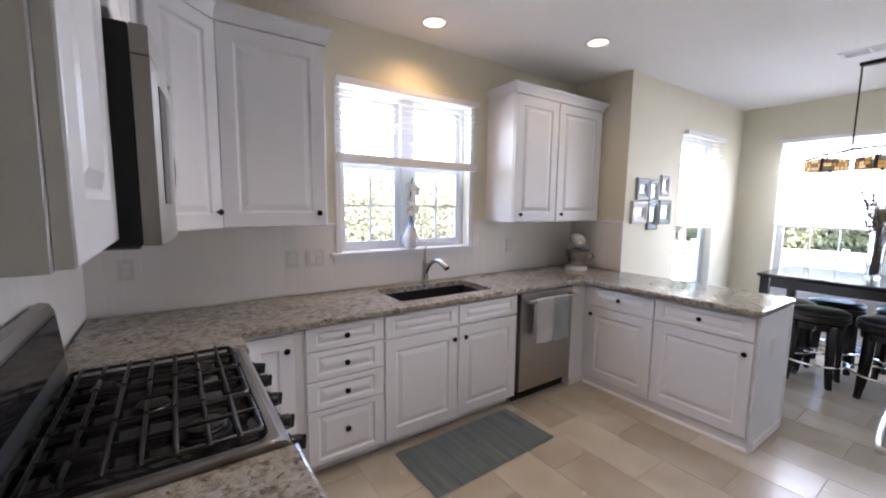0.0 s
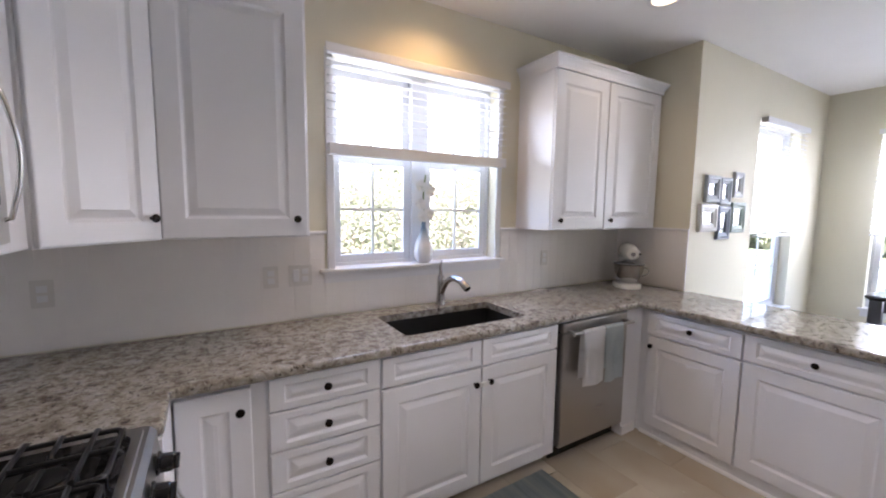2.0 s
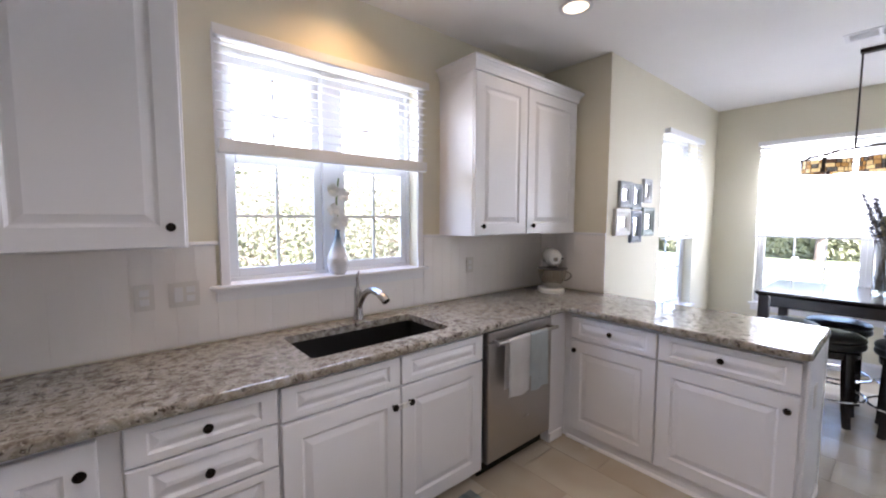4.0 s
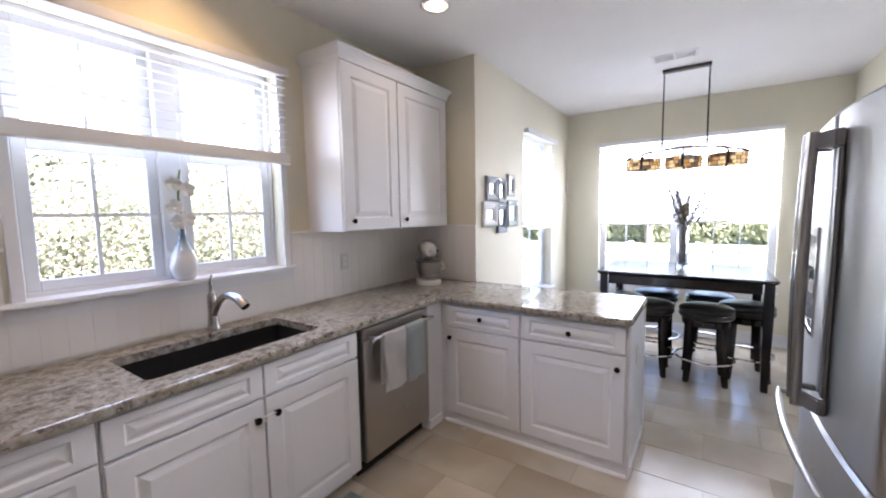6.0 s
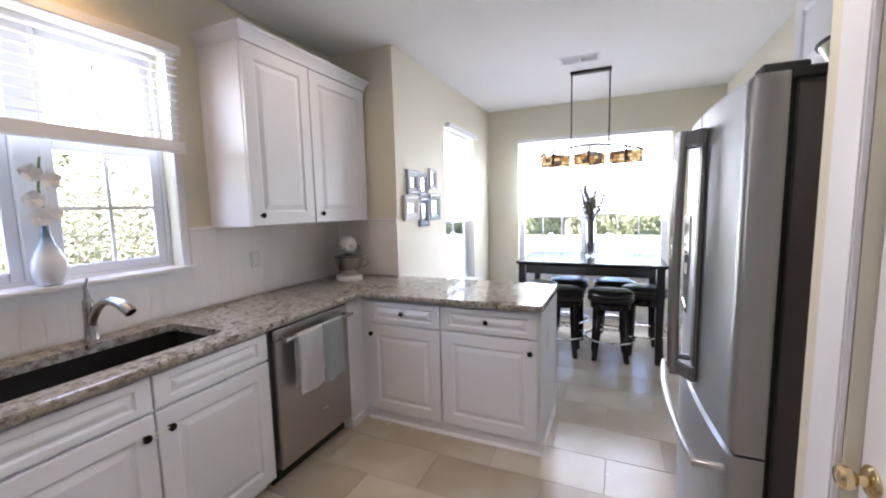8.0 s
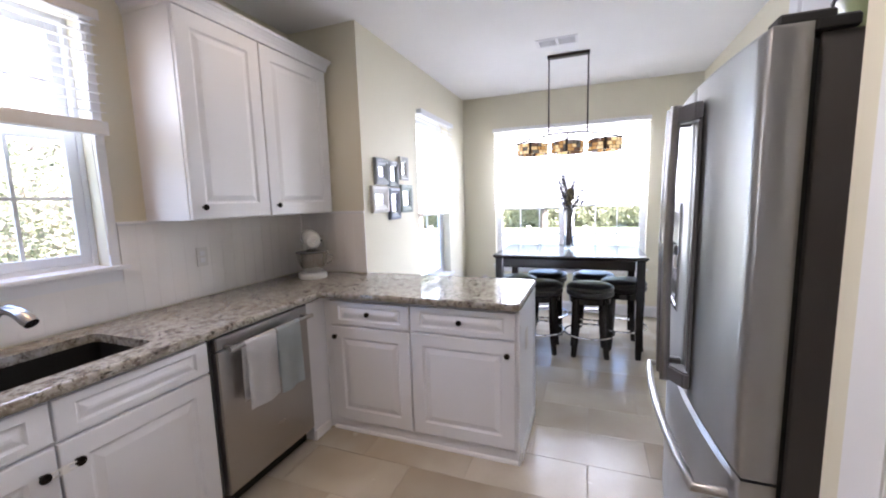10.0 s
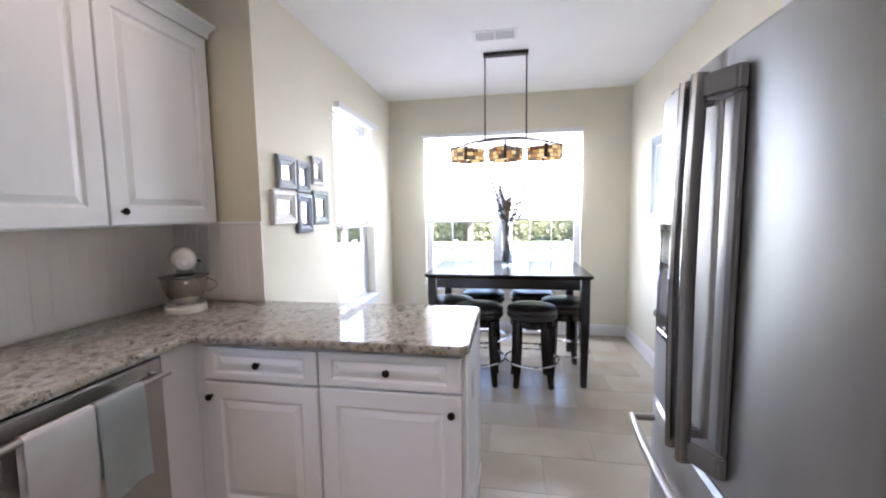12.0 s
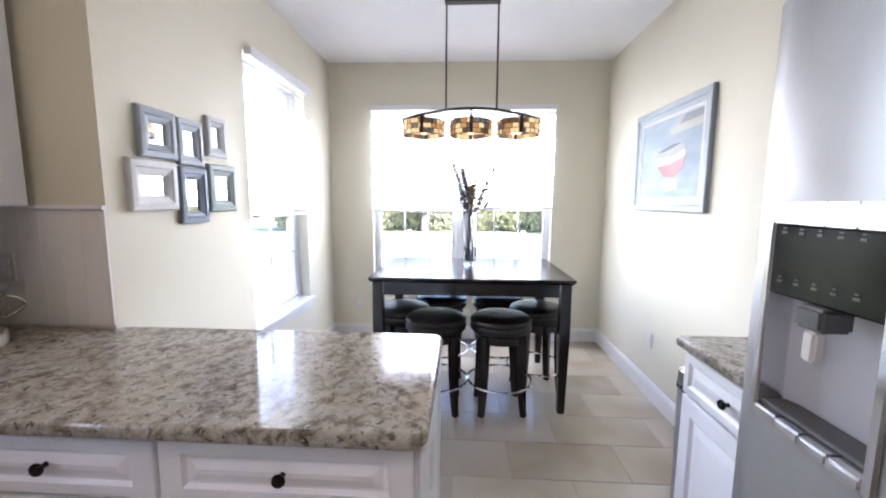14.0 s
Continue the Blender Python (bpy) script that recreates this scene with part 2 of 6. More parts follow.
def tube(bm, pts, r, n=10, closed=False):
    """A round bar along points; r is one radius or one for each point."""
    pts = [Vector(p) for p in pts]
    rs = r if isinstance(r, (list, tuple)) else [r] * len(pts)
    rings, up = [], None
    for i, p in enumerate(pts):
        if closed:
            d = pts[(i + 1) % len(pts)] - pts[i - 1]
        else:
            d = pts[min(i + 1, len(pts) - 1)] - pts[max(i - 1, 0)]
        d.normalize()
        if up is None:
            up = Vector((0, 0, 1)) if abs(d.z) < 0.9 else Vector((1, 0, 0))
        side = d.cross(up).normalized()
        up = side.cross(d).normalized()
        rings.append([bm.verts.new(p + rs[i] * (math.cos(2 * math.pi * k / n) * side + math.sin(2 * math.pi * k / n) * up)) for k in range(n)])
    pairs = list(zip(rings, rings[1:])) + ([(rings[-1], rings[0])] if closed else [])
    for a, b in pairs:
        for k in range(n):
            bm.faces.new((a[k], a[(k + 1) % n], b[(k + 1) % n], b[k]))
    if not closed:
        bm.faces.new(rings[0][::-1])
        bm.faces.new(rings[-1])
    return bm


def extrude_profile(bm, profile, axis_from, axis_to):
    """A moulding: profile points (out, z) swept in x from one x to another, out along -y."""
    a = [bm.verts.new((axis_from, -o, z)) for o, z in profile]
    b = [bm.verts.new((axis_to, -o, z)) for o, z in profile]
    k = len(profile)
    for i in range(k):
        bm.faces.new((a[i], a[(i + 1) % k], b[(i + 1) % k], b[i]))
    bm.faces.new(a[::-1])
    bm.faces.new(b)
    return bm


def sweep_rect(bm, corners, profile, closed=False):
    """A moulding swept along plan points with mitred corners; profile points (out, z), out to the right of the way."""
    n = len(corners)
    rings = []
    for i, p in enumerate(corners):
        p = Vector(p)
        a = (p - Vector(corners[i - 1])).normalized() if (i > 0 or closed) else None
        b = (Vector(corners[(i + 1) % n]) - p).normalized() if (i < n - 1 or closed) else None
        a, b = a or b, b or a
        na, nb = Vector((a.y, -a.x)), Vector((b.y, -b.x))
        m = (na + nb) / (1 + na.dot(nb))
        rings.append([bm.verts.new((p.x + m.x * o, p.y + m.y * o, z)) for o, z in profile])
    k = len(profile)
    prs = list(zip(rings, rings[1:])) + ([(rings[-1], rings[0])] if closed else [])
    for r, s in prs:
        for i in range(k):
            bm.faces.new((r[i], r[(i + 1) % k], s[(i + 1) % k], s[i]))
    if not closed:
        bm.faces.new(rings[0][::-1])
        bm.faces.new(rings[-1])
    return bm


def panel_front(x0, x1, z0, z1, y, frame=0.058, t=0.02, raised=True, fz=None):
    """A raised-panel door or drawer front facing -y, its face at y."""
    bm = bmesh.new()
    rings = [(0, t), (0, 0.004), (0.002, 0.001), (0.006, 0)]
    if raised:
        s = max(0.3, min(1.0, (min((x1 - x0) / 2 - frame, (z1 - z0) / 2 - (frame if fz is None else fz))) / 0.05))
        rings += [(frame, 0), (frame + 0.004 * s, 0.004), (frame + 0.010 * s, 0.009), (frame + 0.016 * s, 0.009), (frame + 0.040 * s, 0.0015), (frame + 0.043 * s, 0.0005)]
    prev = None
    for d, dy in rings:
        e = d if fz is None or d < frame else d - frame + fz
        cur = [bm.verts.new(p) for p in ((x0 + d, y + dy, z0 + e), (x1 - d, y + dy, z0 + e), (x1 - d, y + dy, z1 - e), (x0 + d, y + dy, z1 - e))]
        if prev:
            for i in range(4):
                bm.faces.new((prev[i], prev[(i + 1) % 4], cur[(i + 1) % 4], cur[i]))
        else:
            bm.faces.new(cur[::-1])
        prev = cur
    bm.faces.new(prev)
    return bm


def knob(parent, x, z, y):
    bm = bmesh.new()
    prof = [(0.007, 0), (0.0065, 0.010), (0.009, 0.014), (0.0155, 0.019), (0.0165, 0.023), (0.014, 0.028), (0.006, 0.0305)]
    lathe(bm, prof, 16)
    bmesh.ops.rotate(bm, verts=bm.verts, cent=(0, 0, 0), matrix=Matrix.Rotation(radians(90), 3, "X"))
    bmesh.ops.translate(bm, verts=bm.verts, vec=(x, y, z))
    return part("knob", bm, KNOB, parent, "dark bronze mushroom knob", True)


# ---- floor, walls, ceiling ----
Y_BACK, X_PANTRY, Y_PANTRY, X_ALCOVE = -4.4, -2.05, -2.66, -1.005
FLOOR = structure("floor", boxes(((XW - 0.15, Y_BACK - 0.15, -0.12), (XE + 0.15, 0.15, -0.003))), GROUT, "beige rectangular floor tiles with thin grout lines")
structure("ceiling", boxes(((XW - 0.15, Y_BACK - 0.15, H), (XE + 0.15, 0.15, H + 0.2))), CEILING, "flat white painted ceiling")


def wall_with_openings(name, along, a0, a1, t0, t1, openings, label, material=None):
    """A wall along x or y from a0 to a1, between t0 and t1 across; openings (from, to, sill, head)."""
    bm = bmesh.new()

    def put(p, q, z0, z1):
        if q - p > 1e-4 and z1 - z0 > 1e-4:
            if along == "x":
                box(bm, (p, t0, z0), (q, t1, z1))
            else:
                box(bm, (t0, p, z0), (t1, q, z1))
    at = a0
    for p, q, s, h in sorted(openings):
        put(at, p, 0, H)
        put(p, q, 0, s)
        put(p, q, h, H)
        at = q
    put(at, a1, 0, H)
    return structure(name, bm, material or WALL, label)


KW = (-1.905, -0.775, 1.175, 2.33)      # sink window opening x0 x1 z0 z1
SW = (1.60, 2.50, 0.575, 2.31)          # side window
DW = (-2.81, -1.02, 0.575, 2.31)        # dining window, in y
wall_with_openings("wall_sink", "x", XW - 0.15, XC, 0.0, 0.15, [KW], "cream painted wall above a white backsplash")
wall_with_openings("wall_side", "x", XC, XE + 0.15, YD, YD + 0.15, [SW], "cream painted wall with a tall window")
structure("wall_step", boxes(((XC, YD + 0.15, 0), (XC + 0.15, 0.15, H))), WALL, "cream painted end of a wall step")
wall_with_openings("wall_dining", "y", YS - 0.15, YD, XE, XE + 0.15, [DW], "cream painted wall around a broad window")
structure("wall_picture", boxes(((X_ALCOVE - 0.12, YS - 0.15, 0), (XE, YS, H))), WALL, "cream painted wall")
PD = (-1.93, -1.20)
wall_with_openings("wall_pantry", "x", X_PANTRY, X_ALCOVE, Y_PANTRY - 0.12, Y_PANTRY, [(PD[0], PD[1], 0.0, 2.05)], "cream painted wall around a closet door")
structure("wall_alcove", boxes(((X_ALCOVE - 0.12, YS, 0), (X_ALCOVE, Y_PANTRY - 0.12, H))), WALL, "cream painted side of the fridge alcove")
# hall walls are never in view; added to close the place against light
structure("wall_hall", boxes(((X_PANTRY, Y_BACK, 0), (X_PANTRY + 0.12, Y_PANTRY - 0.12, H))), WALL, "cream painted wall")
structure("wall_back", boxes(((XW - 0.15, Y_BACK - 0.15, 0), (X_PANTRY + 0.12, Y_BACK, H))), WALL, "unseen cream painted wall added to close off the hall")
structure("wall_range", boxes(((XW - 0.15, Y_BACK, 0), (XW, 0.0, H))), WALL, "cream painted wall behind the range")


# baseboards
BASE = [(0, 0), (0.014, 0), (0.014, 0.10), (0.011, 0.115), (0.006, 0.125), (0.004, 0.132), (0, 0.132)]
bm = bmesh.new()
sweep_rect(bm, [(0.60, YD), (XE, YD), (XE, YS), (0.72, YS)], BASE)
structure("baseboard", bm, TRIM, "white painted baseboard")

# beadboard backsplash with a cap
def beadboard(name, start, end, depth_dir, z0, z1, label, gaps=()):
    """Tongue-and-bead boards between two plan points; depth_dir is the way out of the wall."""
    a, b, out = Vector(start), Vector(end), Vector(depth_dir)
    length = (b - a).length
    way = (b - a) / length
    back = structure(name, boxes(((min(a.x, b.x) + (0.0005 if not out.x else (0 if out.x > 0 else -0.003)), min(a.y, b.y) + (0.0 if out.x else -0.003), z0), (max(a.x, b.x) + (0.003 if out.x > 0 else 0), max(a.y, b.y), z0 + 0.01))), BEAD, label)
    pitch = 0.082
    n = int(length / pitch) + 1
    for i in range(n):
        s0, s1 = i * pitch, min((i + 1) * pitch - 0.0002, length)
        if s1 - s0 < 0.01:
            continue
        lo, hi = z0, z1
        mid = a.x + way.x * (s0 + s1) / 2
        for g0, g1, gz0, gz1 in gaps:
            if g0 < mid < g1:
                hi = gz0
        p, q = a + way * s0, a + way * s1 + out * 0.009
        part("board", boxes(((p.x, p.y, lo + 0.0105), (q.x, q.y, hi)), bev=0.0005), BEAD, back)
    return back


BS = 1.372
beadboard("backsplash_sink", (XW, 0), (XC, 0), (0, -1), 0.916, BS, "white beadboard backsplash", [(-1.97, -0.71, 1.10, 2)])
beadboard("backsplash_step", (XC, -0.009), (XC, YD), (-1, 0), 0.916, BS, "white beadboard backsplash")
beadboard("backsplash_range", (XW, -0.009), (XW, -2.08), (1, 0), 0.916, BS, "white beadboard backsplash")
CAP = [(0, BS), (0.015, BS), (0.018, BS + 0.006), (0.014, BS + 0.018), (0, BS + 0.018)]
bm = bmesh.new()
sweep_rect(bm, [(-2.105, 0), (-1.945, 0)], CAP)
sweep_rect(bm, [(-0.735, 0), (XC, 0), (XC, YD)], CAP)
structure("backsplash_trim", bm, TRIM, "white cap moulding along the top of the backsplash")


# ---- windows ----
def window(name, m, w, z0, z1, meet, grid, label, units=2, mull=0.10, sashw=0.045, depth=0.085, casing=0.0):
    """A window of side-by-side double-hung units in an opening; local x along the wall, -y into the room."""
    win = thing(name, m, label, "")
    tagged(win, "", "", "", "structure")
    fr = bmesh.new()
    f = 0.022
    y0, y1 = depth, 0.15
    box(fr, (0, y0, z0), (f, y1, z1), 0.002)
    box(fr, (w - f, y0, z0), (w, y1, z1), 0.002)
    box(fr, (f, y0, z0), (w - f, y1, z0 + f), 0.002)
    box(fr, (f, y0, z1 - f), (w - f, y1, z1), 0.002)
    uw = (w - 2 * f - (units - 1) * mull) / units
    for u in range(units - 1):
        x = f + (u + 1) * uw + u * mull
        box(fr, (x, y0 - 0.012, z0 + f), (x + mull, y1, z1 - f), 0.004)
    part("window_frame", fr, VINYL, win)
    for u in range(units):
        xa = f + u * (uw + mull)
        xb = xa + uw
        for k, (a, b, yy) in enumerate(((z0 + f, meet + 0.02, y0 + 0.008), (meet - 0.02, z1 - f, y0 + 0.034))):
            sb = bmesh.new()
            s = sashw
            box(sb, (xa, yy, a), (xa + s, yy + 0.026, b), 0.003)
            box(sb, (xb - s, yy, a), (xb, yy + 0.026, b), 0.003)
            box(sb, (xa + s, yy, a), (xb - s, yy + 0.026, a + s), 0.003)
            box(sb, (xa + s, yy, b - s), (xb - s, yy + 0.026, b), 0.003)
            cx, cz = grid
            for i in range(1, cx):
                x = xa + s + (uw - 2 * s) * i / cx
                box(sb, (x - 0.007, yy + 0.006, a + s), (x + 0.007, yy + 0.020, b - s))
            for i in range(1, cz):
                z = a + s + (b - a - 2 * s) * i / cz
                box(sb, (xa + s, yy + 0.0062, z - 0.007), (xb - s, yy + 0.0198, z + 0.007))
            part("sash", sb, VINYL, win)
            pb = boxes(((xa + s - 0.004, yy + 0.0115, a + s - 0.004), (xb - s + 0.004, yy + 0.0145, b - s + 0.004)))
            p = part("pane", pb, PANE, win)
            p.visible_shadow = False
    return win


win_k = window("window_sink", pose(KW[0], 0, 0), KW[1] - KW[0], KW[2], KW[3], 1.80, (2, 2), "white twin double-hung window above the sink", mull=0.10)
win_s = window("window_side", pose(SW[0], YD, 0), SW[1] - SW[0], SW[2], SW[3], 1.36, (2, 2), "white double-hung window in the side wall", units=1)
win_d = window("window_dining", pose(XE, DW[1], 0, 0, 0, -90), DW[1] - DW[0], DW[2], DW[3], 1.36, (3, 2), "broad white twin double-hung window beside the table", mull=0.10)

# skylight through the upper sashes
window_light(((KW[0] + KW[1]) / 2, 0.18, 2.06), ((KW[0] + KW[1]) / 2, -3, 1.3), KW[1] - KW[0] + 0.1, 0.58, 1.3)
window_light(((SW[0] + SW[1]) / 2, YD + 0.18, 1.90), ((SW[0] + SW[1]) / 2, YD - 3, 2.1), SW[1] - SW[0] + 0.1, 1.16, 1.3)
window_light((XE + 0.18, (DW[0] + DW[1]) / 2, 1.90), (XE - 3, (DW[0] + DW[1]) / 2, 1.5), DW[1] - DW[0] + 0.1, 1.16, 9.2)

# sink window casing, stool and apron
bm = bmesh.new()
box(bm, (KW[0] - 0.038, -0.017, KW[2]), (KW[0] + 0.004, 0.0, KW[3] + 0.03), 0.003)
box(bm, (KW[1] - 0.004, -0.017, KW[2]), (KW[1] + 0.038, 0.0, KW[3] + 0.03), 0.003)
box(bm, (KW[0] + 0.004, -0.017, KW[3] - 0.005), (KW[1] - 0.004, 0.0, KW[3] + 0.03), 0.003)
part("window_casing", bm, TRIM, win_k).matrix_basis = pose(-KW[0], 0, 0)
bm = boxes(((KW[0] - 0.085, -0.055, KW[2] - 0.018), (KW[1] + 0.065, 0.0, KW[2] + 0.004)), bev=0.006, seg=2)
box(bm, (KW[0] + 0.001, 0.001, KW[2] - 0.012), (KW[1] - 0.001, 0.085, KW[2] + 0.003))
part("window_sill", bm, TRIM, win_k).matrix_basis = pose(-KW[0], 0, 0)
bm = boxes(((KW[0] - 0.06, -0.020, 1.10), (KW[1] + 0.04, -0.001, KW[2] - 0.019)), bev=0.004, seg=2)
part("apron", bm, TRIM, win_k).matrix_basis = pose(-KW[0], 0, 0)
# stools of the two dining windows
for w_, x0, x1 in ((win_s, -0.03, SW[1] - SW[0] + 0.03), (win_d, -0.03, DW[1] - DW[0] + 0.03)):
    bm = boxes(((x0, -0.045, 0.558), (x1, 0.0, 0.579)), bev=0.005, seg=2)
    box(bm, (0.001, 0.001, 0.562), (x1 - 0.031, 0.085, 0.578))
    box(bm, (x0 + 0.02, -0.016, 0.49), (x1 - 0.02, -0.001, 0.557), 0.003)
    part("window_sill", bm, TRIM, w_)


def blind(m, w, top, bottom, label, tilt=12, pitch=0.043, stack=0.02, rail_tilt=0.0, y=-0.03, group="blinds"):
    """A slatted blind, lowered from top to bottom; local x along the wall."""
    b = thing("window_blind", m, label, "blind", group)
    part("valance", boxes(((-0.01, y - 0.032, top - 0.048), (w + 0.01, y - 0.022, top)), bev=0.003), BLIND, b)
    part("headrail", boxes(((0.004, y - 0.020, top - 0.045), (w - 0.004, y + 0.024, top - 0.004)), bev=0.002), BLIND, b)
    r = part("bottom_rail", boxes(((0.002, y - 0.024, bottom), (w - 0.002, y + 0.024, bottom + stack)), bev=0.004), BLIND, b)
    r.rotation_euler = (0, radians(rail_tilt), 0)
    sl = bmesh.new()
    h = 0.0235
    pts = [(-h, 0.0), (-h / 2, 0.0022), (0, 0.003), (h / 2, 0.0022), (h, 0.0)]
    up = [[sl.verts.new((x, q, z + 0.0014)) for q, z in pts] for x in (0.004, w - 0.004)]
    dn = [[sl.verts.new((x, q, z - 0.0014)) for q, z in pts] for x in (0.004, w - 0.004)]
    for i in range(4):
        sl.faces.new((up[0][i], up[0][i + 1], up[1][i + 1], up[1][i]))
        sl.faces.new((dn[0][i], dn[1][i], dn[1][i + 1], dn[0][i + 1]))
    for a in (0, 1):
        for i in range(4):
            sl.faces.new((up[a][i], dn[a][i], dn[a][i + 1], up[a][i + 1]))
    sl.faces.new((up[0][0], up[1][0], dn[1][0], dn[0][0]))
    sl.faces.new((up[0][4], dn[0][4], dn[1][4], up[1][4]))
    me = finish("slat", sl, BLIND)
    z = top - 0.07
    while z > bottom + stack + 0.012:
        s = new("slat", me)
        s.parent = b
        s.matrix_basis = pose(0, y, z, tilt, 0, 0)
        z -= pitch
    for cx in (0.12, w / 2, w - 0.12):
        part("ladder_cord", tube(bmesh.new(), [(cx, y - 0.0245, bottom + stack), (cx, y - 0.0245, top - 0.05)], 0.0011, 5), BLIND, b)
    return b


blind(pose(KW[0] - 0.036, 0, 0), KW[1] - KW[0] + 0.072, KW[3] + 0.032, 1.80, "white slatted blind half lowered over the sink window", tilt=8, stack=0.062, y=-0.045)
blind(pose(SW[0] - 0.01, YD, 0), SW[1] - SW[0] + 0.02, SW[3] + 0.02, 1.30, "white slatted blind half lowered over the side window", tilt=30, y=-0.035)
blind(pose(XE, DW[1] + 0.005, 0, 0, 0, -90), 0.895, DW[3] + 0.02, 1.305, "white slatted blind half lowered over the dining window", tilt=28, y=-0.035)
blind(pose(XE, DW[1] - 0.905, 0, 0, 0, -90), 0.885, DW[3] + 0.02, 1.325, "white slatted blind over the dining window, its bottom rail slightly askew", tilt=28, rail_tilt=-1.2, y=-0.035)
cord = bmesh.new()
tube(cord, [(-0.765, -0.03, 2.28), (-0.80, -0.028, 1.75), (-0.79, -0.026, 1.36), (-0.785, -0.026, 1.27)], 0.0022, 6)
lathe(cord, [(0.003, 1.235), (0.007, 1.24), (0.006, 1.262), (0.002, 1.272)], 10, (-0.785, -0.026))
c = thing("blind_cord", pose(0, 0, 0), "white pull cord with a tassel hanging beside the sink window", "cord")
part("cord", cord, WHITE_PLASTIC, c, "", True)


# ---- cabinets ----
def base_cabinet(m, w, fronts, label, group="base cabinets", depth=0.60, toe=True, z_top=0.874, open_top=False):
    """fronts: (kind, x0, x1, z0, z1, knobs); the carcass face is at y = 0.02, fronts at 0, toe kick set back."""
    cab = thing("base_cabinet", m, label, "cabinet", group)
    zb = 0.075 if toe else 0.0
    if open_top:
        bd = boxes(((0, 0.021, zb), (w, depth, 0.66)), ((0, 0.021, 0.66), (w, 0.10, z_top)), ((0, 0.10, 0.66), (0.02, depth, z_top)), ((w - 0.02, 0.10, 0.66), (w, depth, z_top)))
    else:
        bd = boxes(((0, 0.021, zb), (w, depth, z_top)))
    part("body", bd, CABINET, cab)
    if toe:
        part("toe_kick", boxes(((0.001, 0.085, 0.0), (w - 0.001, 0.10, 0.0745))), CABINET, cab)
    for kind, x0, x1, z0, z1, kn in fronts:
        if kind == "door":
            d = part("door", panel_front(x0, x1, z0, z1, 0.0, 0.072), CABINET, cab)
        else:
            d = part("drawer_front", panel_front(x0, x1, z0, z1, 0.0, 0.056, fz=0.030), CABINET, cab)
        for kx, kz in kn:
            knob(d, kx, kz, 0.0)
    return cab


YF = -0.635
SINK_RUN = pose(0, YF, 0)
# corner door, drawer stack, sink base
base_cabinet(pose(-2.635, YF, 0), 0.297, [("door", 0.006, 0.243, 0.085, 0.855, [(0.205, 0.775)])], "white raised-panel corner base cabinet with one door", depth=0.62)
base_cabinet(pose(-2.337, YF, 0), 0.455, [("drawer", 0.004, 0.450, 0.737, 0.868, [(0.222, 0.805)]), ("drawer", 0.004, 0.450, 0.571, 0.731, [(0.222, 0.650)]),
             ("drawer", 0.004, 0.450, 0.405, 0.565, [(0.222, 0.485)]), ("drawer", 0.004, 0.450, 0.085, 0.399, [(0.222, 0.262)])], "white base cabinet with a stack of four drawers", depth=0.62)
base_cabinet(pose(-1.880, YF, 0), 1.09, [("drawer", 0.006, 0.541, 0.727, 0.862, []), ("drawer", 0.549, 1.084, 0.727, 0.862, []),
             ("door", 0.006, 0.541, 0.082, 0.715, [(0.500, 0.640)]), ("door", 0.549, 1.084, 0.082, 0.715, [(0.590, 0.640)])], "white sink base cabinet with two raised-panel doors under false drawer fronts", depth=0.62, open_top=True)
# small latch between the two knobs of the sink cabinet
lt = thing("child_latch", pose(-1.335, YF - 0.024, 0.640), "small white plastic child latch looped between two cabinet knobs", "latch")
part("strap", tube(bmesh.new(), [(0.045 * math.cos(2 * math.pi * k / 20), 0.0, 0.010 * math.sin(2 * math.pi * k / 20)) for k in range(20)], 0.003, 6, True), WHITE_ENAMEL, lt, "", True)
part("buckle", boxes(((-0.012, -0.007, -0.013), (0.012, 0.005, 0.013)), bev=0.003, seg=2), WHITE_ENAMEL, lt)

# white filler post beside the dishwasher
f_ = thing("filler_post", pose(-0.153, YF, 0), "white painted filler post beside the dishwasher", "cabinet")
part("post", boxes(((0.0, 0.004, 0.0), (0.1735, 0.62, 0.874))), CABINET, f_)
part("base_block", boxes(((0.001, -0.010, 0.0), (0.14, 0.0035, 0.062)), bev=0.003), TRIM, f_)
# peninsula cabinets
P = lambda y: pose(0, y, 0, 0, 0, -90)
base_cabinet(P(-0.6315), 0.5995, [("drawer", 0.0565, 0.5955, 0.705, 0.852, [(0.3285, 0.785)]), ("door", 0.0565, 0.5955, 0.080, 0.692, [(0.0905, 0.630)])], "white peninsula base cabinet with one drawer over a raised-panel door", "peninsula cabinets", toe=False)
base_cabinet(P(-1.232), 0.622, [("drawer", 0.006, 0.610, 0.708, 0.856, [(0.306, 0.785)]), ("door", 0.006, 0.610, 0.085, 0.697, [(0.570, 0.627)])], "white open-end peninsula base cabinet, one drawer over a raised-panel door", "peninsula cabinets", toe=False)
e_ = thing("end_panel", pose(0, -1.855, 0), "white panelled end of the peninsula with a blank cover plate", "panel")
part("panel", boxes(((0.02, -0.006, 0.0), (0.60, 0.0, 0.874))), CABINET, e_)
part("corner_post", boxes(((0.002, -0.012, 0.0), (0.045, 0.0, 0.872)), bev=0.003), CABINET, e_)
part("corner_post", boxes(((0.565, -0.012, 0.0), (0.60, 0.0, 0.872)), bev=0.003), CABINET, e_)
part("cover_plate", boxes(((0.22, -0.011, 0.585), (0.295, -0.0065, 0.70)), bev=0.002), WHITE_PLASTIC, e_)
part("shoe_moulding", boxes(((0.046, -0.018, 0.0), (0.564, -0.0065, 0.055)), bev=0.004), TRIM, e_)
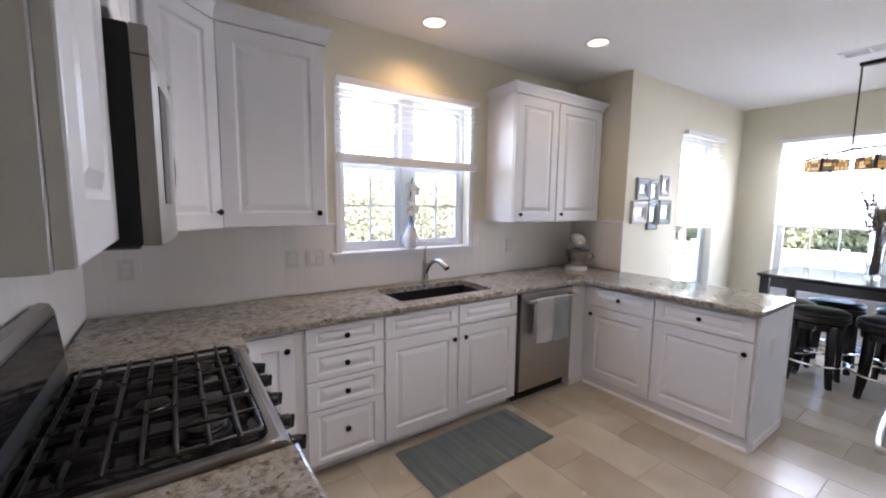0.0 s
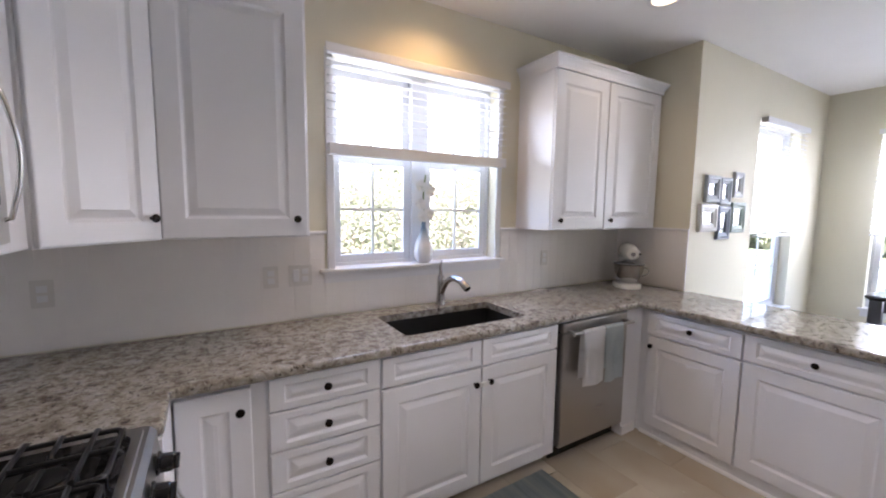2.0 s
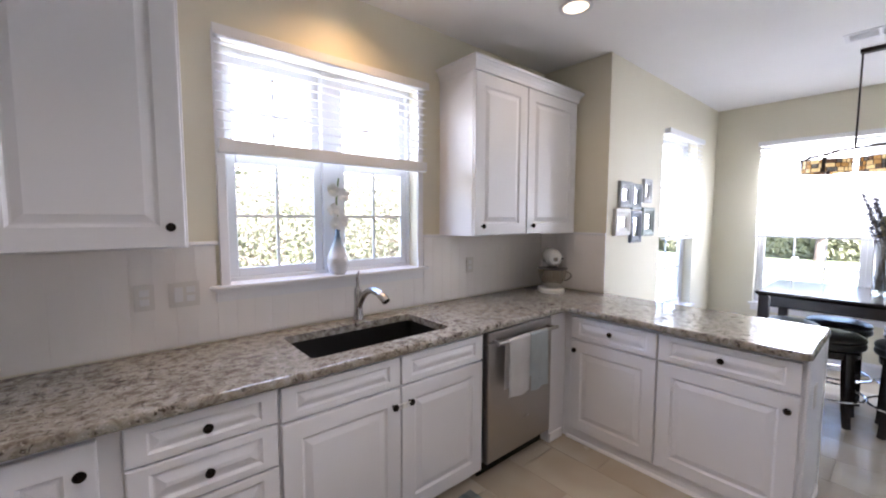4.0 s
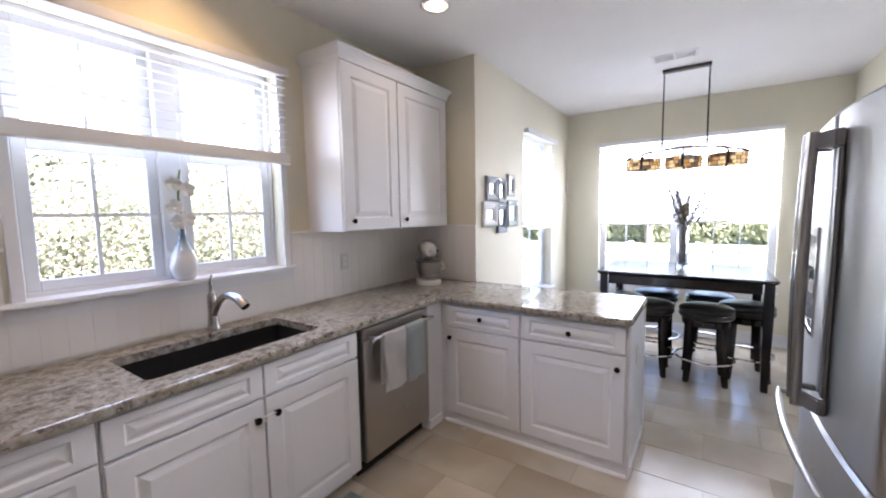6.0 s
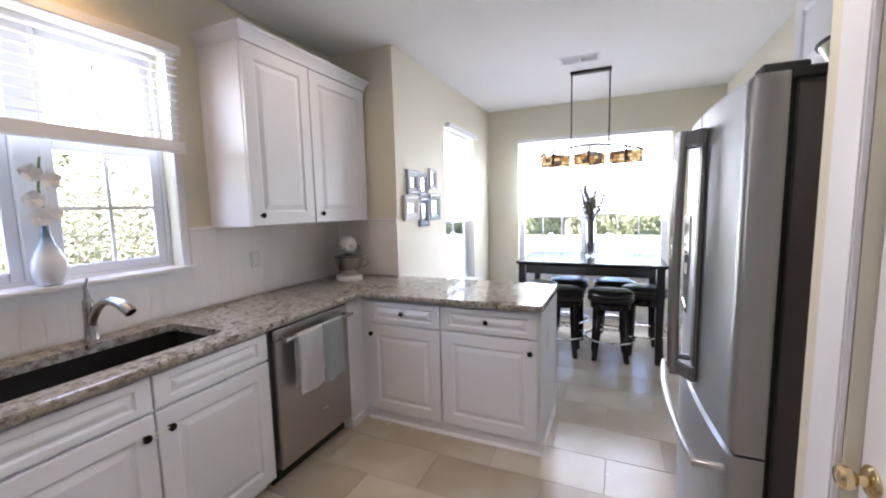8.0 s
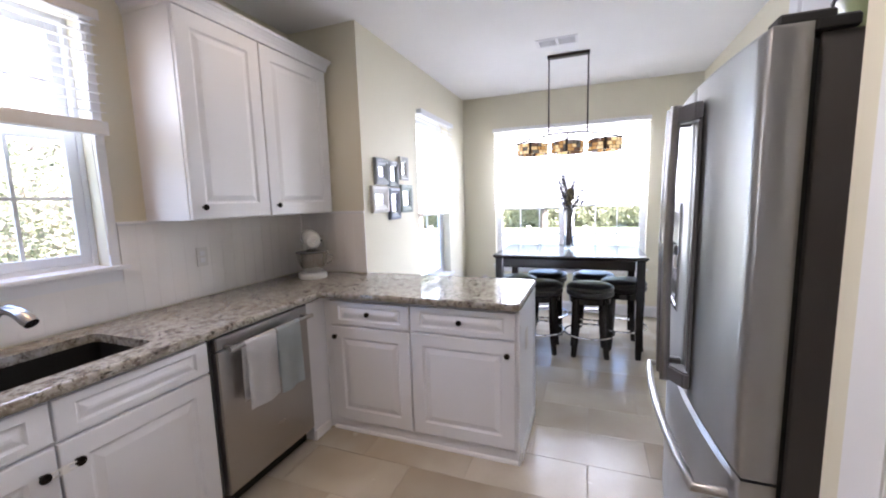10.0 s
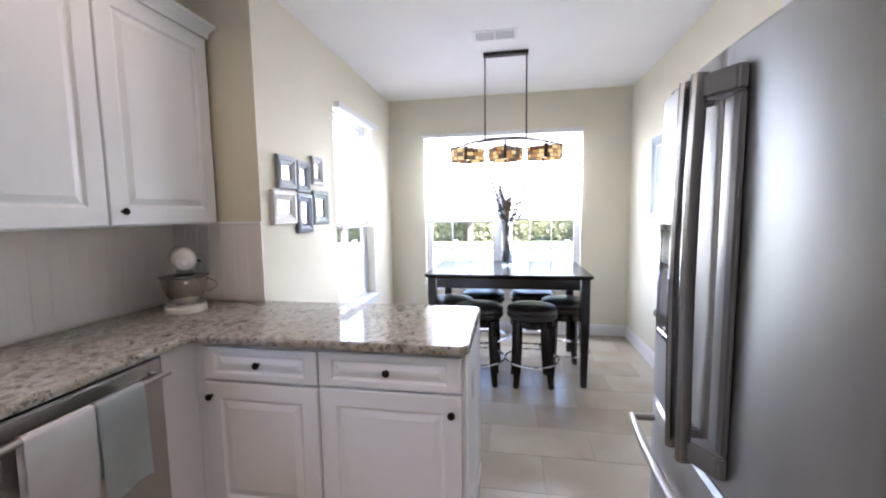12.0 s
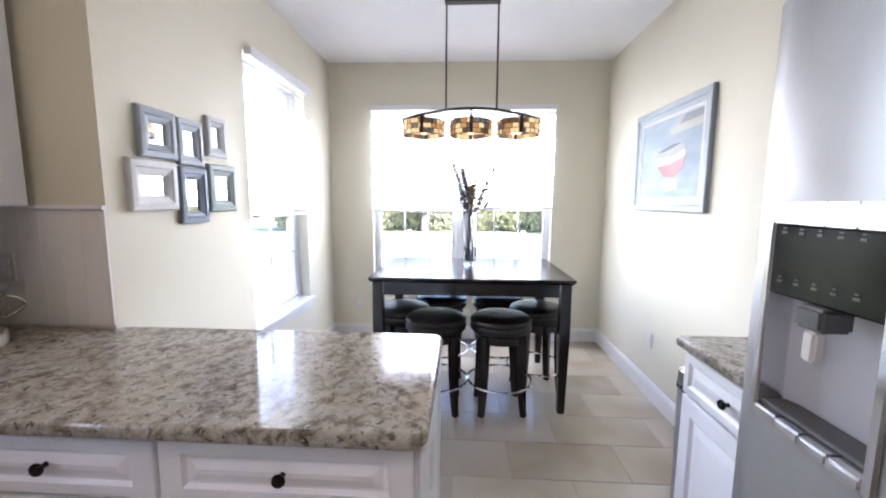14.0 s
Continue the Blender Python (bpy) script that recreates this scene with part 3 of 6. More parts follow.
bm = sweep_rect(bmesh.new(), [(0.0195, YF - 0.03), (0.0195, -1.853)], [(0, 0.0), (0.014, 0.0), (0.013, 0.008), (0.008, 0.015), (0, 0.018)])
structure("trim_peninsula", bm, TRIM, "white shoe moulding at the foot of the peninsula")
b2 = thing("back_panel", pose(0.60, -0.745, 0), "white back of the peninsula facing the dining table", "panel")
part("panel", boxes(((0.001, -1.11, 0.0), (0.02, 0.14, 0.874))), CABINET, b2)
# range wall
R = lambda y: pose(-2.635, y, 0, 0, 0, 90)
base_cabinet(R(-2.075), 0.40, [("drawer", 0.004, 0.394, 0.72, 0.862, [(0.2, 0.79)]), ("door", 0.004, 0.394, 0.085, 0.71, [(0.05, 0.64)])], "white base cabinet beside the range", depth=0.62)
cf = thing("corner_filler", pose(-2.655, -0.905, 0), "white filler between the range and the corner cabinet", "cabinet")
part("panel", boxes(((0.0, 0.0, 0.0), (0.02, 0.27, 0.874))), CABINET, cf)


def upper_cabinet(m, w, z0, z1, doors, label, depth=0.33, knobs=(), group="wall cabinets", sides=True):
    cab = thing("wall_cabinet", m, label, "cabinet", group)
    part("body", boxes(((0, 0.021, z0), (w, depth + 0.02, z1)), bev=0.002), CABINET, cab)
    ds = [part("door", panel_front(a, b, z0 + 0.004, z1 - 0.02, 0.0, 0.078), CABINET, cab) for a, b in doors]
    for d, kx, kz in knobs:
        knob(ds[d], kx, kz, 0.0)
    return cab


ZU0, ZU1 = 1.385, 2.425
CROWN = [(-0.02, ZU1 - 0.015), (0.004, ZU1 - 0.015), (0.005, ZU1 + 0.006), (0.013, ZU1 + 0.026), (0.026, ZU1 + 0.046), (0.032, ZU1 + 0.050), (0.034, ZU1 + 0.066), (-0.02, ZU1 + 0.066)]
YU = -0.35
uc = upper_cabinet(pose(-0.585, YU, 0), 1.15, ZU0, ZU1, [(0.004, 0.512), (0.522, 1.135)], "white two-door wall cabinet with raised panels and a crown", depth=0.329, knobs=[(0, 0.062, 1.450), (1, 0.572, 1.450)])
part("crown", sweep_rect(bmesh.new(), [(0, 0.35), (0, 0), (1.15, 0), (1.15, 0.35)], CROWN), CABINET, uc)
u1 = upper_cabinet(pose(-2.662, YU, 0), 0.558, ZU0, ZU1, [(0.008, 0.548)], "white wall cabinet with one tall raised-panel door", depth=0.329, knobs=[(0, 0.500, 1.465)])
# diagonal corner cabinet
dg = thing("corner_wall_cabinet", pose(XW, 0, 0), "white diagonal corner wall cabinet with one raised-panel door", "cabinet", "wall cabinets")
bm = bmesh.new()
poly = [(0.001, -0.001), (0.606, -0.001), (0.606, -0.330), (0.330, -0.606), (0.001, -0.606)]
lo = [bm.verts.new((x, y, ZU0)) for x, y in poly]
hi = [bm.verts.new((x, y, ZU1)) for x, y in poly]
bm.faces.new(lo[::-1]), bm.faces.new(hi)
for i in range(5):
    bm.faces.new((lo[i], lo[(i + 1) % 5], hi[(i + 1) % 5], hi[i]))
part("body", bm, CABINET, dg)
dd = part("door", panel_front(0.006, 0.384, ZU0 + 0.004, ZU1 - 0.02, 0.0, 0.070), CABINET, dg)
dd.matrix_basis = pose(0.330 + 0.015, -0.606 - 0.015, 0, 0, 0, 45)
knob(dd, 0.345, 1.470, 0.0)
# crown over corner and single cabinet, continuing above the range
crown_top = sweep_rect(bmesh.new(), [(0.335, -2.08), (0.335, -0.612), (0.612, -0.350), (1.166, -0.350), (1.166, -0.001)], CROWN)
part("crown", crown_top, CABINET, dg)
# cabinets on the range wall
DR = 0.305
u2 = upper_cabinet(pose(XW + 0.314, -2.083, 0, 0, 0, 90), 0.408, 1.44, ZU1, [(0.003, 0.404)], "white wall cabinet with one raised-panel door beside the microwave", depth=DR)
u3 = upper_cabinet(pose(XW + 0.326, -1.672, 0, 0, 0, 90), 0.764, 1.875, ZU1, [(0.003, 0.380), (0.384, 0.761)], "white two-door wall cabinet above the microwave", depth=DR)
u4 = upper_cabinet(pose(XW + 0.326, -0.906, 0, 0, 0, 90), 0.296, ZU0, ZU1, [(0.003, 0.290)], "narrow white wall cabinet between microwave and corner", depth=DR)
# cabinet over the fridge
u5 = upper_cabinet(pose(0.095, -2.93, 0, 0, 0, 180), 0.99, 1.93, 2.36, [(0.004, 0.492), (0.498, 0.986)], "white two-door cabinet above the fridge", depth=0.364, group="")
C5 = [(o, z - 0.065) for o, z in CROWN]
part("crown", sweep_rect(bmesh.new(), [(0, 0.38), (0, 0), (0.99, 0)], C5), CABINET, u5)


# ---- countertops ----
def slab(name, outline, z0, z1, label, hole=None, r=0.012):
    """A stone slab with a rounded front edge, from its plan outline."""
    bm = bmesh.new()

    def ring(pts, z):
        return [bm.verts.new((x, y, z)) for x, y in pts]

    def inset(pts, d):
        out = []
        n = len(pts)
        for i in range(n):
            p, a, b = Vector(pts[i]), Vector(pts[i - 1]), Vector(pts[(i + 1) % n])
            u, v = (p - a).normalized(), (b - p).normalized()
            nu, nv = Vector((-u.y, u.x)), Vector((-v.y, v.x))
            out.append(tuple(p + (nu + nv) / (1 + nu.dot(nv)) * d))
        return out
    levels = [(0.008, z0), (0.002, z0 + 0.004), (0, z0 + 0.012), (0, z1 - 0.014), (0.002, z1 - 0.007), (0.006, z1 - 0.002), (0.013, z1)]
    prev = None
    for d, z in levels:
        cur = ring(inset(outline, d), z)
        if prev:
            for i in range(len(cur)):
                bm.faces.new((prev[i], prev[(i + 1) % len(cur)], cur[(i + 1) % len(cur)], cur[i]))
        else:
            first = cur
        prev = cur
    if hole:
        inner = ring(hole, z1)
        inner2 = ring(hole, z0)
        edges = []
        for loop in (prev, inner):
            for i in range(len(loop)):
                edges.append(bm.edges.get((loop[i], loop[(i + 1) % len(loop)])) or bm.edges.new((loop[i], loop[(i + 1) % len(loop)])))
        bmesh.ops.triangle_fill(bm, edges=edges, use_beauty=True)
        for i in range(len(inner)):
            bm.faces.new((inner[i], inner2[i], inner2[(i + 1) % len(inner)], inner[(i + 1) % len(inner)]))
        edges = []
        for loop in (first, inner2):
            for i in range(len(loop)):
                edges.append(bm.edges.get((loop[i], loop[(i + 1) % len(loop)])) or bm.edges.new((loop[i], loop[(i + 1) % len(loop)])))
        bmesh.ops.triangle_fill(bm, edges=edges, use_beauty=True)
    else:
        bm.faces.new(prev)
        bm.faces.new(first[::-1])
    if hole:
        xs, ys = [p[0] for p in hole], [p[1] for p in hole]
        hx0, hx1, hy0, hy1 = min(xs), max(xs), min(ys), max(ys)
        bm.normal_update()
        inside = [f for f in bm.faces if abs(f.normal.z) > 0.9 and all(hx0 - 1e-4 <= v.co.x <= hx1 + 1e-4 and hy0 - 1e-4 <= v.co.y <= hy1 + 1e-4 for v in f.verts)]
        bmesh.ops.delete(bm, geom=inside, context="FACES_ONLY")
    t = thing(name, pose(0, 0, 0), label, "countertop")
    part("slab", bm, GRANITE, t)
    return t


def rounded(x0, x1, y0, y1, r, n=5, ccw=True):
    pts = []
    for cx, cy, a in ((x1 - r, y1 - r, 0), (x0 + r, y1 - r, 90), (x0 + r, y0 + r, 180), (x1 - r, y0 + r, 270)):
        for k in range(n + 1):
            t = radians(a + 90 * k / n)
            pts.append((cx + r * math.cos(t), cy + r * math.sin(t)))
    return pts if ccw else pts[::-1]


ZC0, ZC1 = 0.876, 0.914
SX0, SX1, SY0, SY1 = -1.715, -0.955, -0.54, -0.155
def arc(cx, cy, r, a0, a1, n=4):
    return [(cx + r * math.cos(radians(a0 + (a1 - a0) * k / n)), cy + r * math.sin(radians(a0 + (a1 - a0) * k / n))) for k in range(n + 1)]


out = [(XW + 0.010, -0.010), (XW + 0.010, -0.898)]
out += arc(-2.630 - 0.02, -0.898 + 0.02, 0.02, -90, 0, 3) + [(-2.630, -0.672), (-2.618, -0.660), (-0.050, -0.660), (-0.038, -0.672)]
out += arc(-0.038 + 0.045, -1.875 + 0.045, 0.045, 180, 270, 5) + arc(0.630 - 0.045, -1.875 + 0.045, 0.045, -90, 0, 5)
out += [(0.630, YD - 0.001), (XC - 0.010, YD - 0.001), (XC - 0.010, -0.010)]
top = slab("countertop", out, ZC0, ZC1, "polished beige and brown speckled granite worktop running into a peninsula", hole=rounded(SX0, SX1, SY0, SY1, 0.03))
slab("countertop", [(XW + 0.010, -1.678), (XW + 0.010, -2.095), (-2.66, -2.095), (-2.630, -2.065), (-2.630, -1.678)], ZC0, ZC1, "short polished speckled granite worktop beside the range")

# sink
sk = thing("kitchen_sink", pose(0, 0, 0), "black undermount composite sink", "sink")
bm = bmesh.new()
prev = None
o_ = lambda d, rr: rounded(SX0 + d, SX1 - d, SY0 + d, SY1 - d, rr)
SINKMAT = mat("black_composite", (0.004, 0.0037, 0.0036), 0.4, 0.0, 0.15)
for d, z, rr in ((-0.02, ZC0 - 0.001, 0.04), (-0.004, ZC0 - 0.001, 0.03), (0.0, ZC0 - 0.006, 0.03), (0.006, 0.72, 0.03), (0.03, 0.685, 0.03), (0.08, 0.680, 0.03)):
    cur = [bm.verts.new((x, y, z)) for x, y in o_(d, rr)]
    if prev:
        for i in range(len(cur)):
            bm.faces.new((prev[i], prev[(i + 1) % len(cur)], cur[(i + 1) % len(cur)], cur[i]))
    prev = cur
bm.faces.new(prev)
part("basin", bm, SINKMAT, sk, "", True)
part("drain", lathe(bmesh.new(), [(0.0, 0.6815), (0.03, 0.6815), (0.042, 0.684), (0.045, 0.6812)], 24, (-1.32, -0.30), False), NICKEL, sk, "", True)

# faucet
fa = thing("kitchen_faucet", pose(-1.262, -0.088, ZC1), "brushed nickel single-lever kitchen faucet on the granite", "faucet")
body = lathe(bmesh.new(), [(0.031, 0), (0.032, 0.006), (0.028, 0.014), (0.0265, 0.04), (0.0225, 0.09), (0.0225, 0.15), (0.020, 0.180), (0.011, 0.194)], 24)
part("body", body, NICKEL, fa, "", True)
sp = [(0, -0.006, 0.07), (0.004, -0.026, 0.115), (0.010, -0.055, 0.155), (0.017, -0.095, 0.182), (0.024, -0.140, 0.188), (0.030, -0.185, 0.178), (0.036, -0.225, 0.155), (0.039, -0.243, 0.140)]
part("spout", tube(bmesh.new(), sp, [0.017, 0.018, 0.0175, 0.017, 0.0185, 0.021, 0.024, 0.022], 16), NICKEL, fa, "", True)
part("lever", tube(bmesh.new(), [(0, 0, 0.185), (0.001, 0.004, 0.215), (-0.004, 0.0, 0.245), (0.004, -0.006, 0.285)], [0.013, 0.010, 0.008, 0.004], 10), NICKEL, fa, "slim upright lever", True)

# ---- dishwasher and towels ----
dw = thing("dishwasher", pose(-0.775, YF, 0), "stainless steel dishwasher with a bar handle", "dishwasher")
part("body", boxes(((0.004, 0.03, 0.095), (0.612, 0.60, 0.868))), GREYPLASTIC, dw)
part("door", boxes(((0.010, -0.012, 0.100), (0.610, 0.029, 0.800)), bev=0.005, seg=2), STEEL_H, dw)
part("control_strip", boxes(((0.010, -0.010, 0.806), (0.610, 0.029, 0.862)), bev=0.005, seg=2), STEEL_H, dw)
part("toe_kick", boxes(((0.004, 0.06, 0.0), (0.612, 0.075, 0.094))), BLACK, dw)
part("nameplate", boxes(((0.33, -0.0145, 0.28), (0.38, -0.0125, 0.288))), CHROME, dw)
hb = tube(bmesh.new(), [(0.030, -0.070, 0.815), (0.585, -0.070, 0.815)], 0.011, 14)
part("handle", hb, STEEL_H, dw, "tubular stainless handle", True)
for hx in (0.045, 0.550):
    part("handle_post", boxes(((hx, -0.062, 0.806), (hx + 0.02, -0.010, 0.824)), bev=0.003), STEEL_H, dw)


def towel(x, w, z_front, z_back, material, label):
    """A towel folded over the bar at local x."""
    t = thing("dish_towel", pose(-0.775 + x, YF - 0.070, 0), label, "towel", "towels on the dishwasher handle")
    bm = bmesh.new()
    prof = [(-0.022, z_front)]
    for k in range(1, 8):
        prof.append((-0.022 + 0.006 * k / 8, z_front + (0.815 - z_front) * k / 8))
    for k in range(7):
        a = radians(180 - 180 * k / 6)
        prof.append((0.0155 * math.cos(a), 0.815 + 0.0155 * math.sin(a)))
    for k in range(1, 8):
        prof.append((0.0155 + 0.004 * k / 7, 0.815 - (0.815 - z_back) * k / 7))
    nx = 12
    grid = []
    for i in range(nx + 1):
        u = i / nx
        col = []
        for y, z in prof:
            drop = max(0.0, 0.80 - z) * 0.03
            col.append(bm.verts.new((u * w, y + math.sin(u * 7 + x * 9) * drop * (1 if y < 0 else 0.3), z)))
        grid.append(col)
    for i in range(nx):
        for j in range(len(prof) - 1):
            bm.faces.new((grid[i][j], grid[i + 1][j], grid[i + 1][j + 1], grid[i][j + 1]))
    bmesh.ops.solidify(bm, geom=bm.faces[:], thickness=-0.005)
    part("cloth", bm, material, t, "", True)
    return t


towel(0.104, 0.187, 0.492, 0.53, TOWEL_WHITE, "white dish towel folded over the dishwasher handle")
towel(0.300, 0.165, 0.482, 0.55, TOWEL_BLUE, "pale blue dish towel folded over the dishwasher handle")

# ---- range ----
rg = thing("gas_range", pose(-2.655, -1.672, 0, 0, 0, 90), "stainless gas range with black cast iron grates", "stove")
W_ = 0.766
part("body", boxes(((0.004, 0.045, 0.03), (W_ - 0.004, 0.60, 0.895))), GREYPLASTIC, rg)
part("oven_door", boxes(((0.006, 0.0, 0.20), (W_ - 0.006, 0.044, 0.76)), bev=0.006, seg=2), STEEL_H, rg)
part("oven_window", boxes(((0.12, -0.003, 0.34), (W_ - 0.12, -0.0005, 0.62)), bev=0.001), DARKGLASS, rg)
part("drawer", boxes(((0.006, 0.002, 0.05), (W_ - 0.006, 0.044, 0.19)), bev=0.005, seg=2), STEEL_H, rg)
part("handle", tube(bmesh.new(), [(0.05, -0.005, 0.735), (0.055, -0.05, 0.74), (0.10, -0.062, 0.742), (W_ - 0.10, -0.062, 0.742), (W_ - 0.055, -0.05, 0.74), (W_ - 0.05, -0.005, 0.735)], 0.012, 12), CHROME, rg, "curved bar handle", True)
cp = bmesh.new()
prof = [(0.03, 0.77), (-0.004, 0.775), (-0.016, 0.83), (-0.010, 0.905), (0.004, 0.922), (0.03, 0.926)]
a = [cp.verts.new((0.002, y, z)) for y, z in prof]
b = [cp.verts.new((W_ - 0.002, y, z)) for y, z in prof]
for i in range(len(prof)):
    cp.faces.new((a[i], a[(i + 1) % len(prof)], b[(i + 1) % len(prof)], b[i]))
cp.faces.new(a[::-1]), cp.faces.new(b)
part("control_panel", cp, STEEL_H, rg)
for i, kx in enumerate((0.085, 0.215, 0.383, 0.551, 0.681)):
    k = lathe(bmesh.new(), [(0.029, 0), (0.030, 0.006), (0.024, 0.010), (0.023, 0.034), (0.020, 0.038)], 20)
    box(k, (-0.006, -0.021, 0.036), (0.006, 0.021, 0.050), 0.003)
    bmesh.ops.rotate(k, verts=k.verts, cent=(0, 0, 0), matrix=Matrix.Rotation(radians(96), 3, "X"))
    bmesh.ops.translate(k, verts=k.verts, vec=(kx, -0.015, 0.855))
    part("burner_knob", k, BLACK, rg, "black burner knob", False)
# cooktop well
ct = bmesh.new()
prev = None
for d, z, rr in ((0.0, 0.905, 0.03), (0.0, 0.922, 0.03), (0.004, 0.927, 0.03), (0.020, 0.928, 0.045), (0.028, 0.924, 0.045), (0.036, 0.914, 0.045), (0.06, 0.911, 0.04)):
    cur = [ct.verts.new((x, y, z)) for x, y in rounded(0.002 + d, W_ - 0.002 - d, 0.012 + d, 0.565 - d, rr)]
    if prev:
        for i in range(len(cur)):
            ct.faces.new((prev[i], prev[(i + 1) % len(cur)], cur[(i + 1) % len(cur)], cur[i]))
    prev = cur
rim = part("cooktop_rim", ct, STEEL_H, rg, "stainless raised rim", True)
well = bmesh.new()
vs = [well.verts.new((x, y, 0.9115)) for x, y in rounded(0.060, W_ - 0.060, 0.070, 0.507, 0.04)]
vo = [well.verts.new((x, y, 0.926)) for x, y in rounded(0.026, W_ - 0.026, 0.036, 0.541, 0.045)]
for i in range(len(vs)):
    well.faces.new((vs[i], vs[(i + 1) % len(vs)], vo[(i + 1) % len(vs)], vo[i]))
well.faces.new(vs)
part("cooktop", well, BLACK, rg, "glossy black enamel cooktop well", True)
BURNERS = [(0.175, 0.17, 0.050), (0.175, 0.42, 0.040), (0.383, 0.29, 0.045), (0.591, 0.17, 0.046), (0.591, 0.42, 0.036)]
for bx, by, br in BURNERS:
    bb = lathe(bmesh.new(), [(br + 0.012, 0.9118), (br + 0.010, 0.918), (br, 0.921), (br, 0.928), (br - 0.004, 0.931), (br - 0.004, 0.936), (br - 0.012, 0.9375)], 26, (bx, by))
    part("burner", bb, CAST, rg, "round cast burner with a black cap", True)
for g0, g1 in ((0.030, 0.262), (0.267, 0.499), (0.504, 0.736)):
    g = bmesh.new()
    y0, y1, z = 0.045, 0.530, 0.948
    fr = [(x, y, z) for x, y in rounded(g0 + 0.008, g1 - 0.008, y0 + 0.008, y1 - 0.008, 0.022, 4)]
    tube(g, fr, 0.0065, 8, closed=True)
    for fx in (0.5,):
        gx = g0 + (g1 - g0) * fx
        tube(g, [(gx, y0 - 0.004, z - 0.012), (gx, y0 + 0.012, z + 0.006), (gx, y1 - 0.012, z + 0.006), (gx, y1 + 0.004, z - 0.012)], 0.006, 8)
    for gy in (0.105, 0.170, 0.235, 0.30, 0.365, 0.430, 0.490):
        e0, e1 = (0.004 if g0 < 0.1 else -0.008), (0.004 if g1 > 0.7 else -0.008)
        mid_x, open_ = (g0 + g1) / 2, any(abs(gy - by) < 0.02 and g0 < bx < g1 for bx, by, br in BURNERS)
        if open_:
            tube(g, [(g0 - e0, gy, z + 0.002), (g0 + 0.008, gy, z + 0.009), (g0 + 0.03, gy, z + 0.007), (mid_x - 0.030, gy, z + 0.007), (mid_x - 0.024, gy, z + 0.001)], 0.0062, 8)
            tube(g, [(mid_x + 0.024, gy, z + 0.001), (mid_x + 0.030, gy, z + 0.007), (g1 - 0.03, gy, z + 0.007), (g1 - 0.008, gy, z + 0.009), (g1 + e1, gy, z + 0.002)], 0.0062, 8)
        else:
            tube(g, [(g0 - e0, gy, z + 0.002), (g0 + 0.008, gy, z + 0.009), (g0 + 0.03, gy, z + 0.007), (g1 - 0.03, gy, z + 0.007), (g1 - 0.008, gy, z + 0.009), (g1 + e1, gy, z + 0.002)], 0.0062, 8)
    for fx, fy in ((g0 + 0.012, y0 + 0.012), (g1 - 0.012, y0 + 0.012), (g0 + 0.012, y1 - 0.012), (g1 - 0.012, y1 - 0.012)):
        box(g, (fx - 0.007, fy - 0.007, 0.918), (fx + 0.007, fy + 0.007, z))
    part("grate", g, CAST, rg, "black cast iron grate", True)
# backguard
bg = bmesh.new()
prof = [(0.545, 0.927), (0.530, 0.95), (0.535, 1.00), (0.550, 1.16), (0.562, 1.185), (0.585, 1.19), (0.60, 1.18), (0.60, 0.90), (0.560, 0.90)]
a = [bg.verts.new((0.0, y, z)) for y, z in prof]
b = [bg.verts.new((W_, y, z)) for y, z in prof]
for i in range(len(prof)):
    bg.faces.new((a[i], a[(i + 1) % len(prof)], b[(i + 1) % len(prof)], b[i]))
bg.faces.new(a[::-1]), bg.faces.new(b)
part("backguard", bg, STEEL_H, rg, "stainless backguard")
pn = bmesh.new()
q = [(0.03, 0.5305, 1.01), (W_ - 0.03, 0.5305, 1.01), (W_ - 0.03, 0.5435, 1.15), (0.03, 0.5435, 1.15)]
f0 = [pn.verts.new((x, y + 0.004, z)) for x, y, z in q]
f1 = [pn.verts.new((x, y - 0.0005, z)) for x, y, z in q]
pn.faces.new(f0[::-1]), pn.faces.new(f1)
for i in range(4):
    pn.faces.new((f0[i], f0[(i + 1) % 4], f1[(i + 1) % 4], f1[i]))
part("display_panel", pn, DARKGLASS, rg, "black glass control display")

# ---- microwave ----
mw = thing("microwave", pose(XW + 0.385, -1.670, 1.43, 0, 0, 90), "stainless over-the-range microwave with a dark glass door", "microwave")
part("body", boxes(((0.0, 0.035, 0.0), (0.760, 0.384, 0.430)), bev=0.003), BLACKCASE, mw, "black case")


def bowed(bm, x0, x1, z0, z1, y_edge, bulge, span, thick=0.03, n=14):
    """A front that bows out towards -y between 0 and span."""
    f, bk = [], []
    for i in range(n + 1):
        x = x0 + (x1 - x0) * i / n
        u = 2 * x / span - 1
        y = y_edge - bulge * (1 - u * u)
        f.append([bm.verts.new((x, y, z)) for z in (z0, z1)])
        bk.append([bm.verts.new((x, y_edge + thick, z)) for z in (z0, z1)])
    for i in range(n):
        bm.faces.new((f[i][0], f[i + 1][0], f[i + 1][1], f[i][1]))
        bm.faces.new((bk[i][0], bk[i][1], bk[i + 1][1], bk[i + 1][0]))
        bm.faces.new((f[i][1], f[i + 1][1], bk[i + 1][1], bk[i][1]))
        bm.faces.new((f[i][0], bk[i][0], bk[i + 1][0], f[i + 1][0]))
    for k in (0, n):
        bm.faces.new((f[k][0], f[k][1], bk[k][1], bk[k][0]))
    return bm


